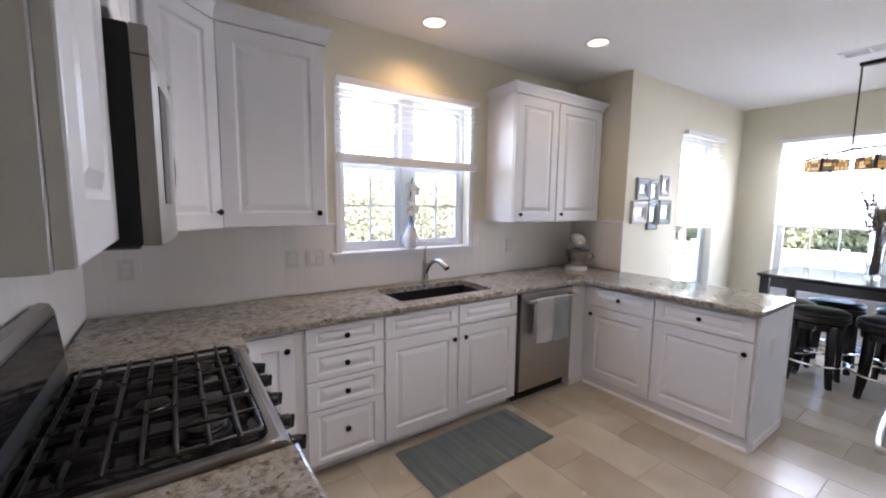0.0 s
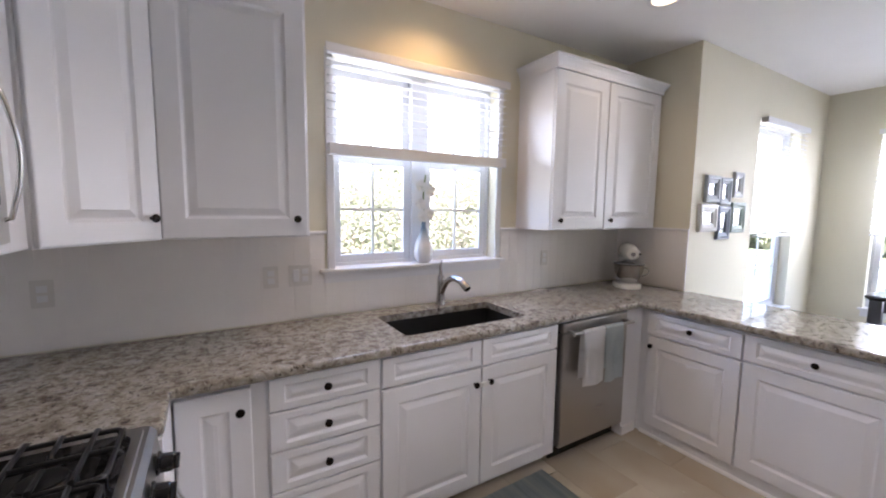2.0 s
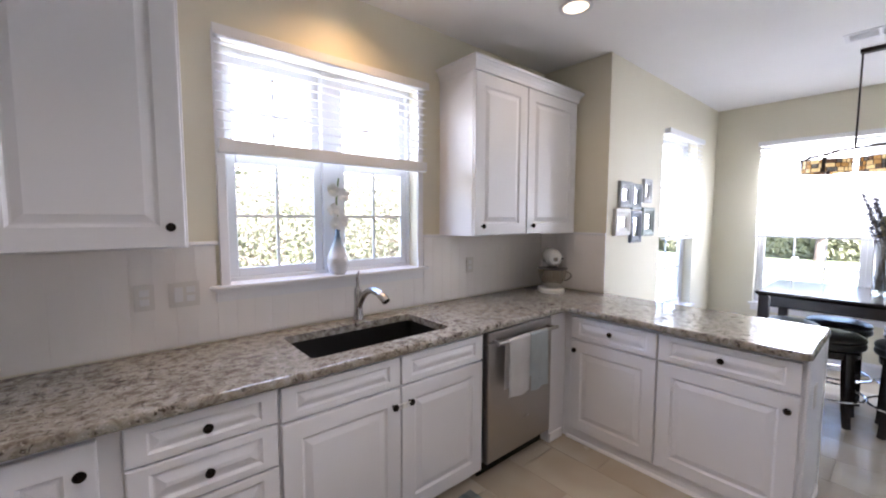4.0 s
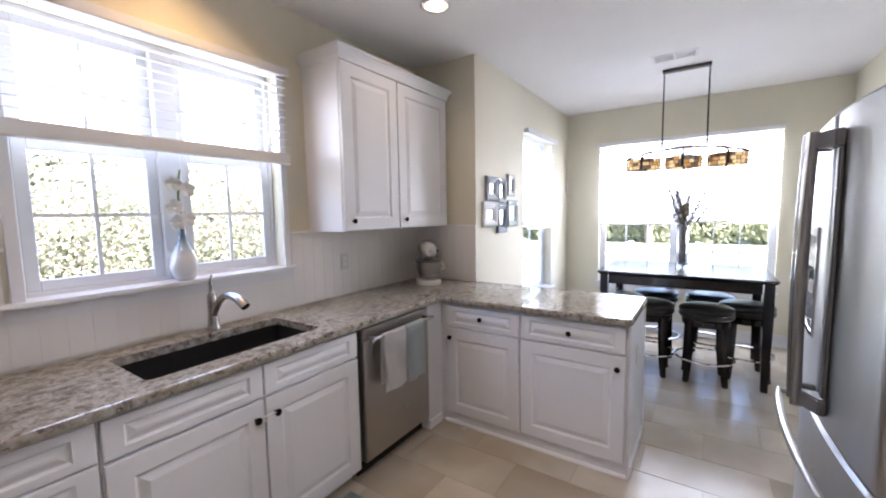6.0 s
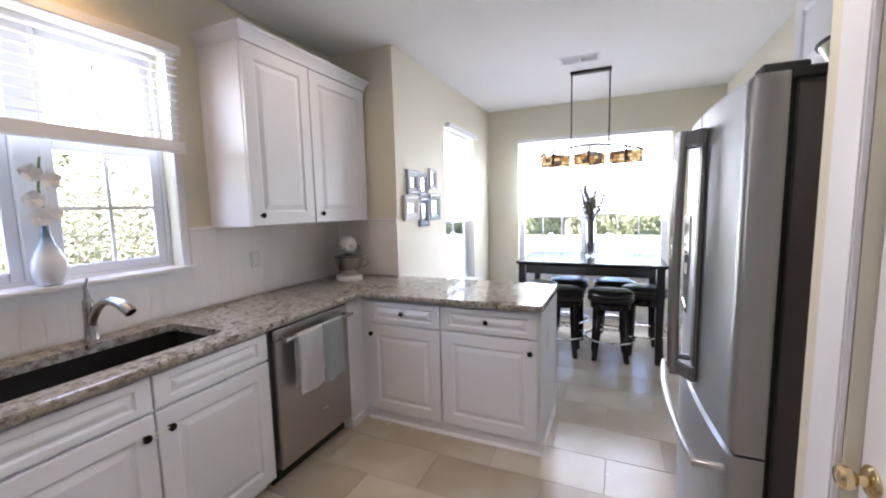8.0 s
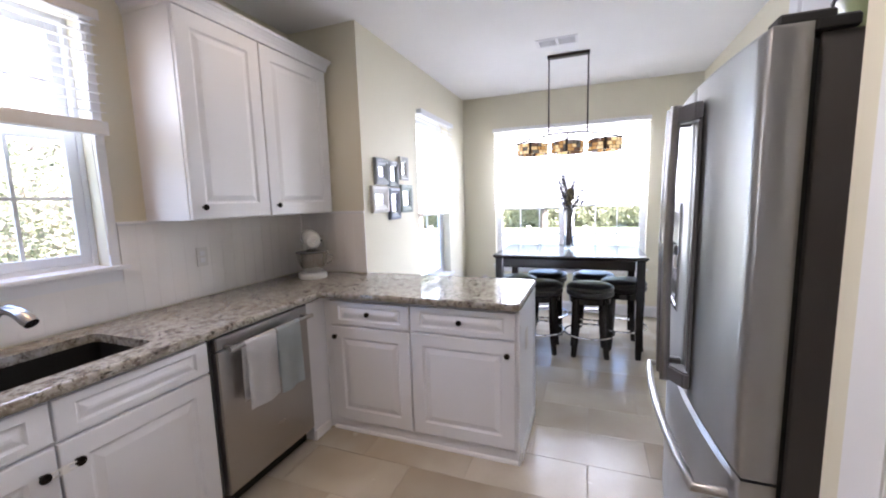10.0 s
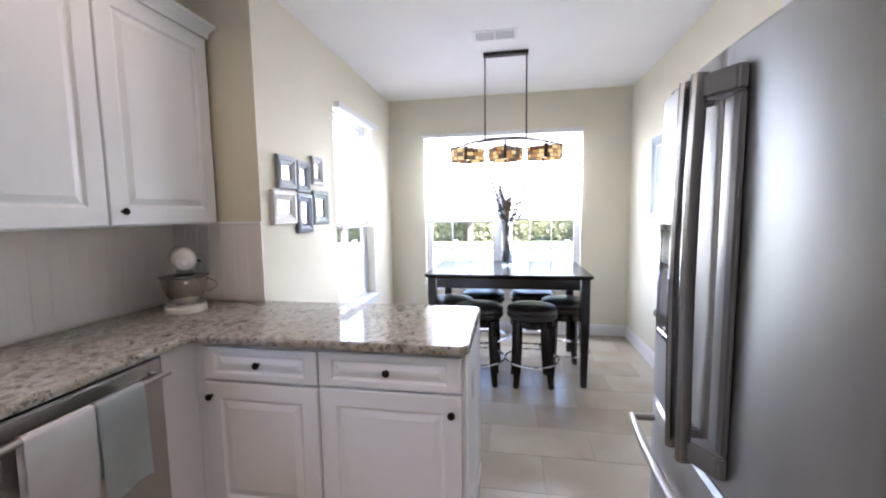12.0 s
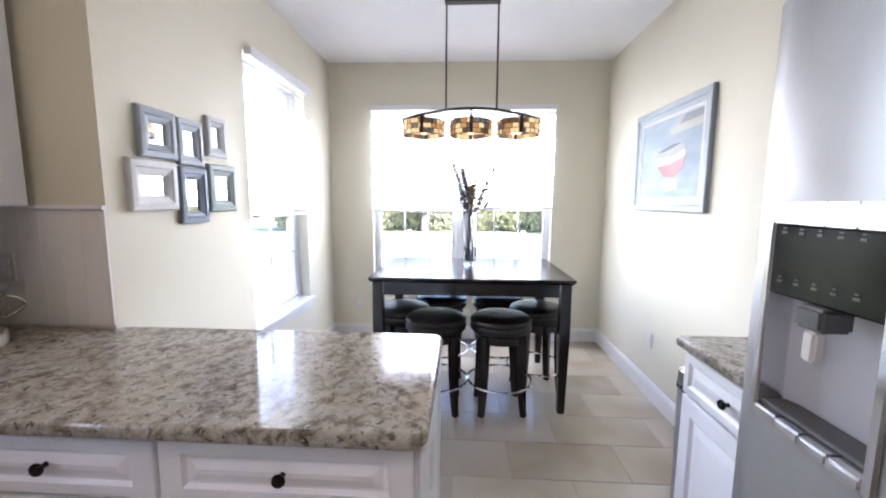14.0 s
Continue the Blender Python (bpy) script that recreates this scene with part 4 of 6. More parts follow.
part("door", bowed(bmesh.new(), 0.0, 0.760, 0.0, 0.372, 0.004, 0.030, 0.760), STEEL_H, mw)
part("vent_strip", bowed(bmesh.new(), 0.0, 0.760, 0.376, 0.430, 0.004, 0.026, 0.760), STEEL_H, mw)
part("door_glass", bowed(bmesh.new(), 0.07, 0.70, 0.085, 0.335, 0.0025, 0.030, 0.760, 0.006), DARKGLASS, mw)
part("handle", tube(bmesh.new(), [(0.728, 0.0, 0.052)] + [(0.728, -0.012 - 0.022 * math.sin(math.pi * k / 14), 0.056 + 0.275 * k / 14) for k in range(15)] + [(0.728, 0.0, 0.335)], 0.0055, 10), CHROME, mw, "thin bowed bar handle", True)
part("nameplate", boxes(((0.35, -0.0285, 0.395), (0.41, -0.0235, 0.405))), CHROME, mw)
part("underside", boxes(((0.02, 0.04, -0.008), (0.74, 0.37, -0.0005)), bev=0.002), GREYPLASTIC, mw)

# ---- fridge ----
FX0, FW = 0.030, 0.930
fg = thing("refrigerator", pose(FX0, -2.550, 0, 0, 0, 180), "stainless french-door refrigerator with a water dispenser", "refrigerator")
part("case", boxes(((0.006, 0.098, 0.02), (FW - 0.016, 0.74, 1.78)), bev=0.004), FRIDGE_SIDE, fg, "dark grey cabinet sides")
part("gasket", boxes(((0.015, 0.0805, 0.08), (FW - 0.022, 0.0975, 1.77))), RUBBER, fg)
BUL = 0.032
DX0, DX1, DZ0, DZ1 = 0.050, 0.318, 1.000, 1.418


def fridge_y(x, bulge=BUL):
    u = 2 * x / FW - 1
    return -bulge * (1 - u * u)


def fridge_front(x0, x1, z0, z1, hole=None):
    """A bowed door with a soft edge; hole is a rectangle x0 x1 z0 z1 cut through its front."""
    bm = bmesh.new()
    e = 0.012
    xs = [x0, x0 + e * 0.3, x0 + e] + [x0 + e + (x1 - x0 - 2 * e) * i / 14 for i in range(1, 14)] + [x1 - e, x1 - e * 0.3, x1]
    zs = [z0, z0 + e, z1 - e, z1]
    if hole:
        xs = sorted([x for x in xs if not (hole[0] - 0.008 < x < hole[0] + 0.008 or hole[1] - 0.008 < x < hole[1] + 0.008)] + [hole[0], hole[1]])
        zs = sorted(zs + [hole[2], hole[3]])

    def edge(x, z):
        d = min(x - x0, x1 - x, z - z0, z1 - z)
        return 0.010 * max(0.0, 1 - d / e) ** 2
    g = [[bm.verts.new((x, fridge_y(x) + edge(x, z), z)) for z in zs] for x in xs]
    for i in range(len(xs) - 1):
        for j in range(len(zs) - 1):
            if hole and hole[0] <= (xs[i] + xs[i + 1]) / 2 <= hole[1] and hole[2] <= (zs[j] + zs[j + 1]) / 2 <= hole[3]:
                continue
            bm.faces.new((g[i][j], g[i + 1][j], g[i + 1][j + 1], g[i][j + 1]))
    rim = [g[i][0] for i in range(len(xs))] + [g[-1][j] for j in range(1, len(zs))] + [g[i][-1] for i in range(len(xs) - 2, -1, -1)] + [g[0][j] for j in range(len(zs) - 2, 0, -1)]
    back = [bm.verts.new((v.co.x, 0.080, v.co.z)) for v in rim]
    n = len(rim)
    for i in range(n):
        bm.faces.new((rim[i], rim[(i + 1) % n], back[(i + 1) % n], back[i]))
    bm.faces.new(back)
    return bm


ZS = 0.755
mid = FW / 2
dl = part("door", fridge_front(0.003, mid - 0.003, ZS, 1.80, (DX0, DX1, DZ0, DZ1)), STEEL_V, fg, "stainless door with a water dispenser", True)
dr = part("door", fridge_front(mid + 0.003, FW - 0.003, ZS, 1.80), STEEL_V, fg, "plain stainless door", True)
fz = part("freezer_drawer", fridge_front(0.003, FW - 0.003, 0.09, ZS - 0.008), STEEL_V, fg, "bowed stainless freezer drawer", True)
part("base_grille", boxes(((0.02, 0.03, 0.0), (FW - 0.02, 0.0975, 0.085))), GREYPLASTIC, fg)
hg = boxes(((0.01, 0.02, 1.801), (0.07, 0.12, 1.824)), ((FW - 0.07, 0.02, 1.801), (FW - 0.01, 0.12, 1.824)), ((0.01, 0.085, 1.781), (FW - 0.01, 0.16, 1.810)), bev=0.005)
part("hinge_cover", hg, RUBBER, fg)
# curved-in dispenser recess
dp = bmesh.new()
n = 10
g = []
for i in range(n + 1):
    x = DX0 + (DX1 - DX0) * i / n
    u = 2 * i / n - 1
    y = 0.055 - 0.035 * u * u * u * u
    g.append([dp.verts.new((x, y, z)) for z in (DZ0 + 0.015, DZ1 - 0.02)])
for i in range(n):
    dp.faces.new((g[i][0], g[i + 1][0], g[i + 1][1], g[i][1]))
part("dispenser_recess", dp, painted("dispenser_grey", (0.55, 0.54, 0.58), 0.35, 0.02, 300, 0.05), dl, "grey curved dispenser recess", True)
fr = bmesh.new()
bz = 0.020


def rim_bar(xa, xb, za, zb, proud=0.006, back=0.05):
    box(fr, (xa, min(fridge_y(xa), fridge_y(xb)) - proud, za), (xb, back, zb), 0.004, 2)


rim_bar(DX0 + 0.0005, DX0 + bz, DZ0 + 0.0005, DZ1 - 0.0005)
rim_bar(DX1 - bz, DX1 - 0.0005, DZ0 + 0.0005, DZ1 - 0.0005)
for k in range(4):
    xa = DX0 + bz + (DX1 - DX0 - 2 * bz) * k / 4
    xb = DX0 + bz + (DX1 - DX0 - 2 * bz) * (k + 1) / 4
    rim_bar(xa, xb, DZ1 - 0.040, DZ1 - 0.0005)
    rim_bar(xa, xb, DZ0 + 0.0005, DZ0 + 0.022)
part("dispenser_frame", fr, CHROME, dl, "stainless dispenser surround")
part("control_panel", boxes(((DX0 + bz, fridge_y(0.15) + 0.004, 1.245), (DX1 - bz, 0.03, DZ1 - 0.041)), bev=0.004), CONTROLGLASS, dl, "black glass dispenser controls")
for i in range(5):
    for z in (1.27, 1.36):
        x = DX0 + 0.04 + 0.036 * i
        y = fridge_y(0.15) + 0.0015
        part("control_mark", boxes(((x, y, z), (x + 0.010, y + 0.0025, z + 0.004)), ((x + 0.002, y, z + 0.008), (x + 0.008, y + 0.0025, z + 0.011))), GREYPLASTIC, dl)
part("nameplate", boxes(((0.09, fridge_y(0.12) - 0.0085, DZ1 - 0.026), (0.14, fridge_y(0.12) - 0.0062, DZ1 - 0.014))), CHROME, dl)
nz = part("nozzle", boxes(((0.150, -0.030, 1.205), (0.205, 0.025, 1.245)), bev=0.006, seg=2), GREYPLASTIC, dl, "grey dispenser nozzle")
part("nozzle_tip", boxes(((0.166, -0.026, 1.150), (0.192, -0.004, 1.204)), bev=0.005, seg=2), WHITE_PLASTIC, nz, "white spout of the dispenser")
part("drip_tray", boxes(((DX0 + bz, -0.006, DZ0 + 0.0225), (DX1 - bz, 0.05, DZ0 + 0.030)), bev=0.002), GREYPLASTIC, dl)


def fridge_handle(door, x, foot):
    """A deep narrow bar beside the seam; foot is the local x where its mounts meet the door."""
    y = fridge_y(x)
    z0, z1 = 0.800, 1.735
    bar = bmesh.new()
    side = 1 if foot > x else -1
    section = [(-0.013, 0.004), (-0.011, -0.004), (-0.004, -0.009), (0.006, -0.009), (0.012, -0.003), (0.013, 0.008), (0.011, 0.022), (-0.009, 0.022)]
    rows = 16
    prev = None
    for k in range(rows + 1):
        bow = 0.008 * math.sin(math.pi * k / rows)
        z = z0 + (z1 - z0) * k / rows
        cur = [bar.verts.new((x + p, y - 0.068 - bow + q, z)) for p, q in section]
        if prev:
            for j in range(len(cur)):
                bar.faces.new((prev[j], prev[(j + 1) % len(cur)], cur[(j + 1) % len(cur)], cur[j]))
        else:
            bar.faces.new(cur[::-1])
        prev = cur
    bar.faces.new(prev)
    h = part("handle", bar, HANDLESTEEL, door, "long stainless bar handle", True)
    yf = fridge_y(foot)
    for za, zb, inner in ((z0 + 0.004, z0 + 0.058, z0 + 0.075), (z1 - 0.058, z1 - 0.004, z1 - 0.075)):
        m = bmesh.new()
        # from the bar back and across to the foot on the door
        plan = [(x - side * 0.012, y - 0.052), (x + side * 0.004, y - 0.060), (foot + side * 0.016, yf - 0.020), (foot + side * 0.019, yf + 0.003), (x - side * 0.010, y + 0.003)]
        lo = [m.verts.new((p, q, za)) for p, q in plan]
        hi = [m.verts.new((p, q, zb)) for p, q in plan]
        m.faces.new(lo[::-1]), m.faces.new(hi)
        for j in range(len(plan)):
            m.faces.new((lo[j], lo[(j + 1) % len(plan)], hi[(j + 1) % len(plan)], hi[j]))
        bmesh.ops.bevel(m, geom=m.edges[:], offset=0.005, segments=2, affect="EDGES")
        part("handle_mount", m, GREYPLASTIC, h, "dark grey handle end mount", True)
    if abs(foot - x) > 0.01:
        rail = boxes(((foot - 0.018, yf - 0.012, z0 + 0.058), (foot + 0.018, yf + 0.004, z1 - 0.058)), bev=0.006, seg=2)
        part("back_rail", rail, GREYPLASTIC, h, "dark grey rail along the door", True)


fridge_handle(dl, mid - 0.040, mid - 0.040)
fridge_handle(dr, mid + 0.026, mid + 0.086)
hp = [(x, fridge_y(x) - 0.075, 0.680) for x in [0.045 + (FW - 0.09) * k / 14 for k in range(15)]]
hp = [(0.045, fridge_y(0.045) + 0.002, 0.680)] + hp + [(FW - 0.045, fridge_y(0.045) + 0.002, 0.680)]
part("handle", tube(bmesh.new(), hp, 0.013, 12), STEEL_H, fz, "curved stainless bar handle", True)

bw = thing("bowl", pose(-0.715, -2.90, 1.781), "pale green bowl with a dark rim on top of the fridge", "bowl")
part("shell", lathe(bmesh.new(), [(0.05, 0.0), (0.06, 0.004), (0.12, 0.065), (0.155, 0.125), (0.150, 0.125), (0.115, 0.067), (0.05, 0.008)], 32), painted("green_glaze", (0.42, 0.48, 0.25), 0.25, 0.05), bw, "", True)
ring = [(0.154 * math.cos(2 * math.pi * k / 32), 0.154 * math.sin(2 * math.pi * k / 32), 0.127) for k in range(32)]
part("rim", tube(bmesh.new(), ring, 0.006, 8, True), RUBBER, bw, "dark rim", True)

# ---- side cabinet and trash can ----
sc = thing("base_cabinet", pose(0.655, -2.785, 0, 0, 0, 180), "white base cabinet beside the fridge", "cabinet", "base cabinets")
part("body", boxes(((0, 0.021, 0.075), (0.52, 0.528, 0.874))), CABINET, sc)
part("toe_kick", boxes(((0.001, 0.085, 0), (0.519, 0.10, 0.0745))), CABINET, sc)
d_ = part("drawer_front", panel_front(0.006, 0.514, 0.705, 0.860, 0.0, 0.030), CABINET, sc)
knob(d_, 0.26, 0.785, 0.0)
d_ = part("door", panel_front(0.006, 0.514, 0.085, 0.695, 0.0, 0.062), CABINET, sc)
knob(d_, 0.46, 0.63, 0.0)
slab("countertop", [(0.685, YS + 0.001), (0.685, -2.775), (0.670, -2.760), (0.082, -2.760), (0.082, YS + 0.001)], ZC0, ZC1, "small speckled granite worktop beside the fridge")
tc_ = thing("trash_can", pose(0.875, -3.105, 0), "slim stainless steel trash can with a dark band under its lid", "trash can")


def soft_box(levels, hx, hy):
    """A can of rounded-rectangle section; levels are (inset, z)."""
    m = bmesh.new()
    prev = None
    for d, z in levels:
        cur = [m.verts.new((x, y, z)) for x, y in rounded(-hx + d, hx - d, -hy + d, hy - d, 0.05)]
        if prev:
            for k in range(len(cur)):
                m.faces.new((prev[k], prev[(k + 1) % len(cur)], cur[(k + 1) % len(cur)], cur[k]))
        else:
            m.faces.new(cur[::-1])
        prev = cur
    m.faces.new(prev)
    return m


part("bin", soft_box([(0.010, 0.0), (0.006, 0.01), (0.0, 0.570)], 0.125, 0.165), STEEL_V, tc_, "", True)
part("band", soft_box([(0.002, 0.5705), (-0.003, 0.574), (-0.003, 0.590), (0.002, 0.5935)], 0.125, 0.165), RUBBER, tc_, "black band", True)
part("lid", soft_box([(0.0, 0.594), (-0.002, 0.60), (0.0, 0.655), (0.012, 0.664), (0.035, 0.667)], 0.125, 0.165), STEEL_H, tc_, "stainless lid", True)

# ---- closet door beside the fridge ----
pdw = PD[1] - PD[0]
door = thing("door_1", pose(PD[0], Y_PANTRY, 0), "white panelled closet door, closed, with a brass knob", "")
tagged(door, "", "", "", "structure")
part("leaf", boxes(((0.004, -0.060, 0.008), (pdw - 0.004, -0.026, 2.045)), bev=0.002), TRIM, door)
for z0, z1 in ((0.20, 0.86), (1.02, 1.90)):
    for x0, x1 in ((0.10, pdw / 2 - 0.05), (pdw / 2 + 0.05, pdw - 0.10)):
        p_ = panel_front(-x1, -x0, z0, z1, 0.0, 0.012, 0.008)
        q = part("door_panel", p_, TRIM, door)
        q.matrix_basis = pose(0, -0.0185, 0, 0, 0, 180)
cs = boxes(((-0.065, -0.001, 0), (0.0, 0.016, 2.05)), ((pdw, -0.001, 0), (pdw + 0.11, 0.016, 2.05)), ((-0.065, -0.001, 2.0505), (pdw + 0.11, 0.016, 2.115)), bev=0.004, seg=2)
part("casing", cs, TRIM, door)
kb = lathe(bmesh.new(), [(0.031, 0), (0.031, 0.003), (0.026, 0.007), (0.011, 0.010), (0.010, 0.022), (0.017, 0.028), (0.0225, 0.036), (0.023, 0.045), (0.018, 0.051), (0.006, 0.053)], 28)
bmesh.ops.rotate(kb, verts=kb.verts, cent=(0, 0, 0), matrix=Matrix.Rotation(radians(-90), 3, "X"))
bmesh.ops.translate(kb, verts=kb.verts, vec=(pdw - 0.045, -0.0255, 0.945))
part("door_knob", kb, BRASS, door, "polished brass knob and rose", True)

# ---- rug ----
rg2 = thing("kitchen_rug", pose(-1.350, -0.872, 0.0, 0, 0, 1.5), "blue-grey striped woven rug in front of the sink", "rug")
bm = bmesh.new()
nx, ny = 48, 22
g = [[bm.verts.new((-0.475 + 0.95 * i / nx + 0.004 * noise.noise((0, j * 0.6, 3)), -0.225 + 0.45 * j / ny + 0.004 * noise.noise((i * 0.5, 0, 1)), 0.007 + 0.0016 * noise.noise((i * 0.5, j * 0.5, 0)))) for j in range(ny + 1)] for i in range(nx + 1)]
for i in range(nx):
    for j in range(ny):
        bm.faces.new((g[i][j], g[i + 1][j], g[i + 1][j + 1], g[i][j + 1]))
bmesh.ops.solidify(bm, geom=bm.faces[:], thickness=0.0055)
part("weave", bm, RUG, rg2, "", True)


# ---- outlets and switches ----
def plate(m, w, kind, label):
    p = thing("wall_plate", m, label, "outlet", "outlets and switches")
    part("plate", boxes(((-w / 2, -0.006, -0.057), (w / 2, 0.0, 0.057)), bev=0.002, seg=2), WHITE_PLASTIC, p)
    n = max(1, round(w / 0.07))
    for i in range(n):
        x = (i - (n - 1) / 2) * 0.046
        if kind[i % len(kind)] == "s":
            part("switch", boxes(((x - 0.016, -0.0095, -0.033), (x + 0.016, -0.0062, 0.033)), bev=0.0012), TRIM, p, "white rocker switch")
        else:
            for dz in (-0.02, 0.02):
                part("socket", boxes(((x - 0.0165, -0.008, dz - 0.014), (x + 0.0165, -0.0062, dz + 0.014)), bev=0.002), TRIM, p)
    return p


for x, w, k, l in ((-2.236, 0.072, "o", "white outlet plate on the beadboard"), (-2.090, 0.118, "so", "white two-gang switch plate on the beadboard"), (-3.09, 0.072, "o", "white outlet plate on the beadboard near the corner"), (-0.299, 0.072, "o", "white outlet plate on the beadboard under the wall cabinet")):
    plate(pose(x, -0.0095, 1.155), w, k, l)
plate(pose(XC - 0.0105, -0.19, 1.15, 0, 0, -90), 0.072, "o", "white outlet plate behind the stand mixer")
plate(pose(2.027, YS + 0.0005, 0.42, 0, 0, 180), 0.072, "o", "white outlet plate low on the wall")
plate(pose(XE - 0.0005, -0.864, 0.37, 0, 0, -90), 0.072, "o", "white outlet plate low beside the window")


# ---- table and stools ----
TX0, TX1, TY0, TY1, TZ = 1.672, 2.62, -2.668, -1.325, 0.918
tb = thing("dining_table", pose(TX0, TY0, 0), "counter-height espresso wooden dining table with a glossy top", "table")
tl, tw = TX1 - TX0, TY1 - TY0
bm = bmesh.new()
prev = None
for d, z in ((0.018, TZ - 0.034), (0.010, TZ - 0.026), (0.004, TZ - 0.020), (0.0, TZ - 0.014), (0.0, TZ - 0.004), (0.004, TZ)):
    cur = [bm.verts.new(p) for p in ((d, d, z), (tl - d, d, z), (tl - d, tw - d, z), (d, tw - d, z))]
    if prev:
        for i in range(4):
            bm.faces.new((prev[i], prev[(i + 1) % 4], cur[(i + 1) % 4], cur[i]))
    else:
        bm.faces.new(cur[::-1])
    prev = cur
bm.faces.new(prev)
part("tabletop", bm, WOOD, tb)
LG = 0.068
part("apron", boxes(((0.030, 0.03 + LG, TZ - 0.120), (0.052, tw - 0.03 - LG, TZ - 0.0345)), ((tl - 0.052, 0.03 + LG, TZ - 0.120), (tl - 0.030, tw - 0.03 - LG, TZ - 0.0345)),
     ((0.03 + LG, 0.030, TZ - 0.120), (tl - 0.03 - LG, 0.052, TZ - 0.0345)), ((0.03 + LG, tw - 0.052, TZ - 0.120), (tl - 0.03 - LG, tw - 0.030, TZ - 0.0345)), bev=0.002), WOOD, tb)
for x, y in ((0.022, 0.022), (tl - 0.022 - LG, 0.022), (0.022, tw - 0.022 - LG), (tl - 0.022 - LG, tw - 0.022 - LG)):
    bm = bmesh.new()
    prev = None
    for k, z in ((0.012, 0.0), (0.010, 0.02), (0.0, 0.55), (0.0, TZ - 0.0345)):
        cur = [bm.verts.new(p) for p in ((x + k, y + k, z), (x + LG - k, y + k, z), (x + LG - k, y + LG - k, z), (x + k, y + LG - k, z))]
        if prev:
            for i in range(4):
                bm.faces.new((prev[i], prev[(i + 1) % 4], cur[(i + 1) % 4], cur[i]))
        else:
            bm.faces.new(cur[::-1])
        prev = cur
    bm.faces.new(prev)
    bmesh.ops.bevel(bm, geom=[e for e in bm.edges if abs(e.verts[0].co.z - e.verts[1].co.z) > 0.01], offset=0.004, segments=1, affect="EDGES")
    part("leg", bm, WOOD, tb)


def bar_stool():
    s = thing("bar_stool", pose(0, 0, 0), "round backless black leather counter stool with a chrome foot ring", "stool", "stools round the table")
    seat = lathe(bmesh.new(), [(0.150, 0.555), (0.196, 0.557), (0.205, 0.566), (0.208, 0.585), (0.203, 0.600), (0.198, 0.604), (0.204, 0.609), (0.208, 0.622), (0.200, 0.640), (0.175, 0.653), (0.12, 0.661), (0.05, 0.664), (0.005, 0.6645)], 40)
    part("seat", seat, LEATHER, s, "", True)
    part("seat_frame", lathe(bmesh.new(), [(0.150, 0.490), (0.176, 0.492), (0.180, 0.545), (0.165, 0.554)], 36), WOOD, s, "", True)
    for k in range(4):
        a = radians(45 + 90 * k)
        bm = bmesh.new()
        prev = None
        for r, z, w in ((0.200, 0.0, 0.020), (0.192, 0.05, 0.021), (0.184, 0.15, 0.023), (0.176, 0.28, 0.025), (0.170, 0.42, 0.026), (0.165, 0.54, 0.027)):
            c = Vector((r * math.cos(a), r * math.sin(a), z))
            u, v = Vector((math.cos(a), math.sin(a), 0)), Vector((-math.sin(a), math.cos(a), 0))
            cur = [bm.verts.new(c + p * u * w * 0.8 + q * v * w) for p, q in ((-1, -1), (1, -1), (1, 1), (-1, 1))]
            if prev:
                for i in range(4):
                    bm.faces.new((prev[i], prev[(i + 1) % 4], cur[(i + 1) % 4], cur[i]))
            else:
                bm.faces.new(cur[::-1])
            prev = cur
        bm.faces.new(prev)
        bmesh.ops.bevel(bm, geom=[e for e in bm.edges if abs(e.verts[0].co.z - e.verts[1].co.z) > 0.01], offset=0.003, segments=1, affect="EDGES")
        part("leg", bm, WOOD, s)
    ring = [(0.218 * math.cos(2 * math.pi * k / 40), 0.218 * math.sin(2 * math.pi * k / 40), 0.200) for k in range(40)]
    part("foot_ring", tube(bmesh.new(), ring, 0.0085, 8, True), CHROME, s, "chrome foot ring", True)
    return s


first = bar_stool()
SPOTS = [(1.775, -1.765, 0), (1.79, -2.205, 4), (1.99, -1.50, -6), (2.06, -2.50, 8), (2.33, -1.77, 3), (2.36, -2.235, -5)]
first.matrix_basis = pose(SPOTS[0][0], SPOTS[0][1], 0, 0, 0, SPOTS[0][2])
for x, y, a in SPOTS[1:]:
    copy_thing(first, pose(x, y, 0, 0, 0, a))

# glass vase with dried stems
VX, VY = 2.24, -1.995
va = thing("glass_vase", pose(VX, VY, TZ), "tall clear glass cylinder vase on the table", "vase")
part("cylinder", lathe(bmesh.new(), [(0.048, 0.0), (0.051, 0.004), (0.051, 0.015), (0.050, 0.04), (0.060, 0.415), (0.058, 0.418), (0.055, 0.415), (0.045, 0.045), (0.040, 0.030)], 32), VASEGLASS, va, "", True)
st = thing("dried_bouquet", pose(VX, VY, TZ), "dried eucalyptus stems with cream and brown flowers in the glass vase", "flowers")
LEAF = painted("dried_leaf", (0.10, 0.095, 0.11), 0.7, 0.2)
STEM = painted("dried_stem", (0.13, 0.10, 0.07), 0.8, 0.1)
CREAM = painted("cream_petals", (0.42, 0.33, 0.17), 0.8, 0.15)
rnd = random.Random(7)
stems, leaves = bmesh.new(), bmesh.new()
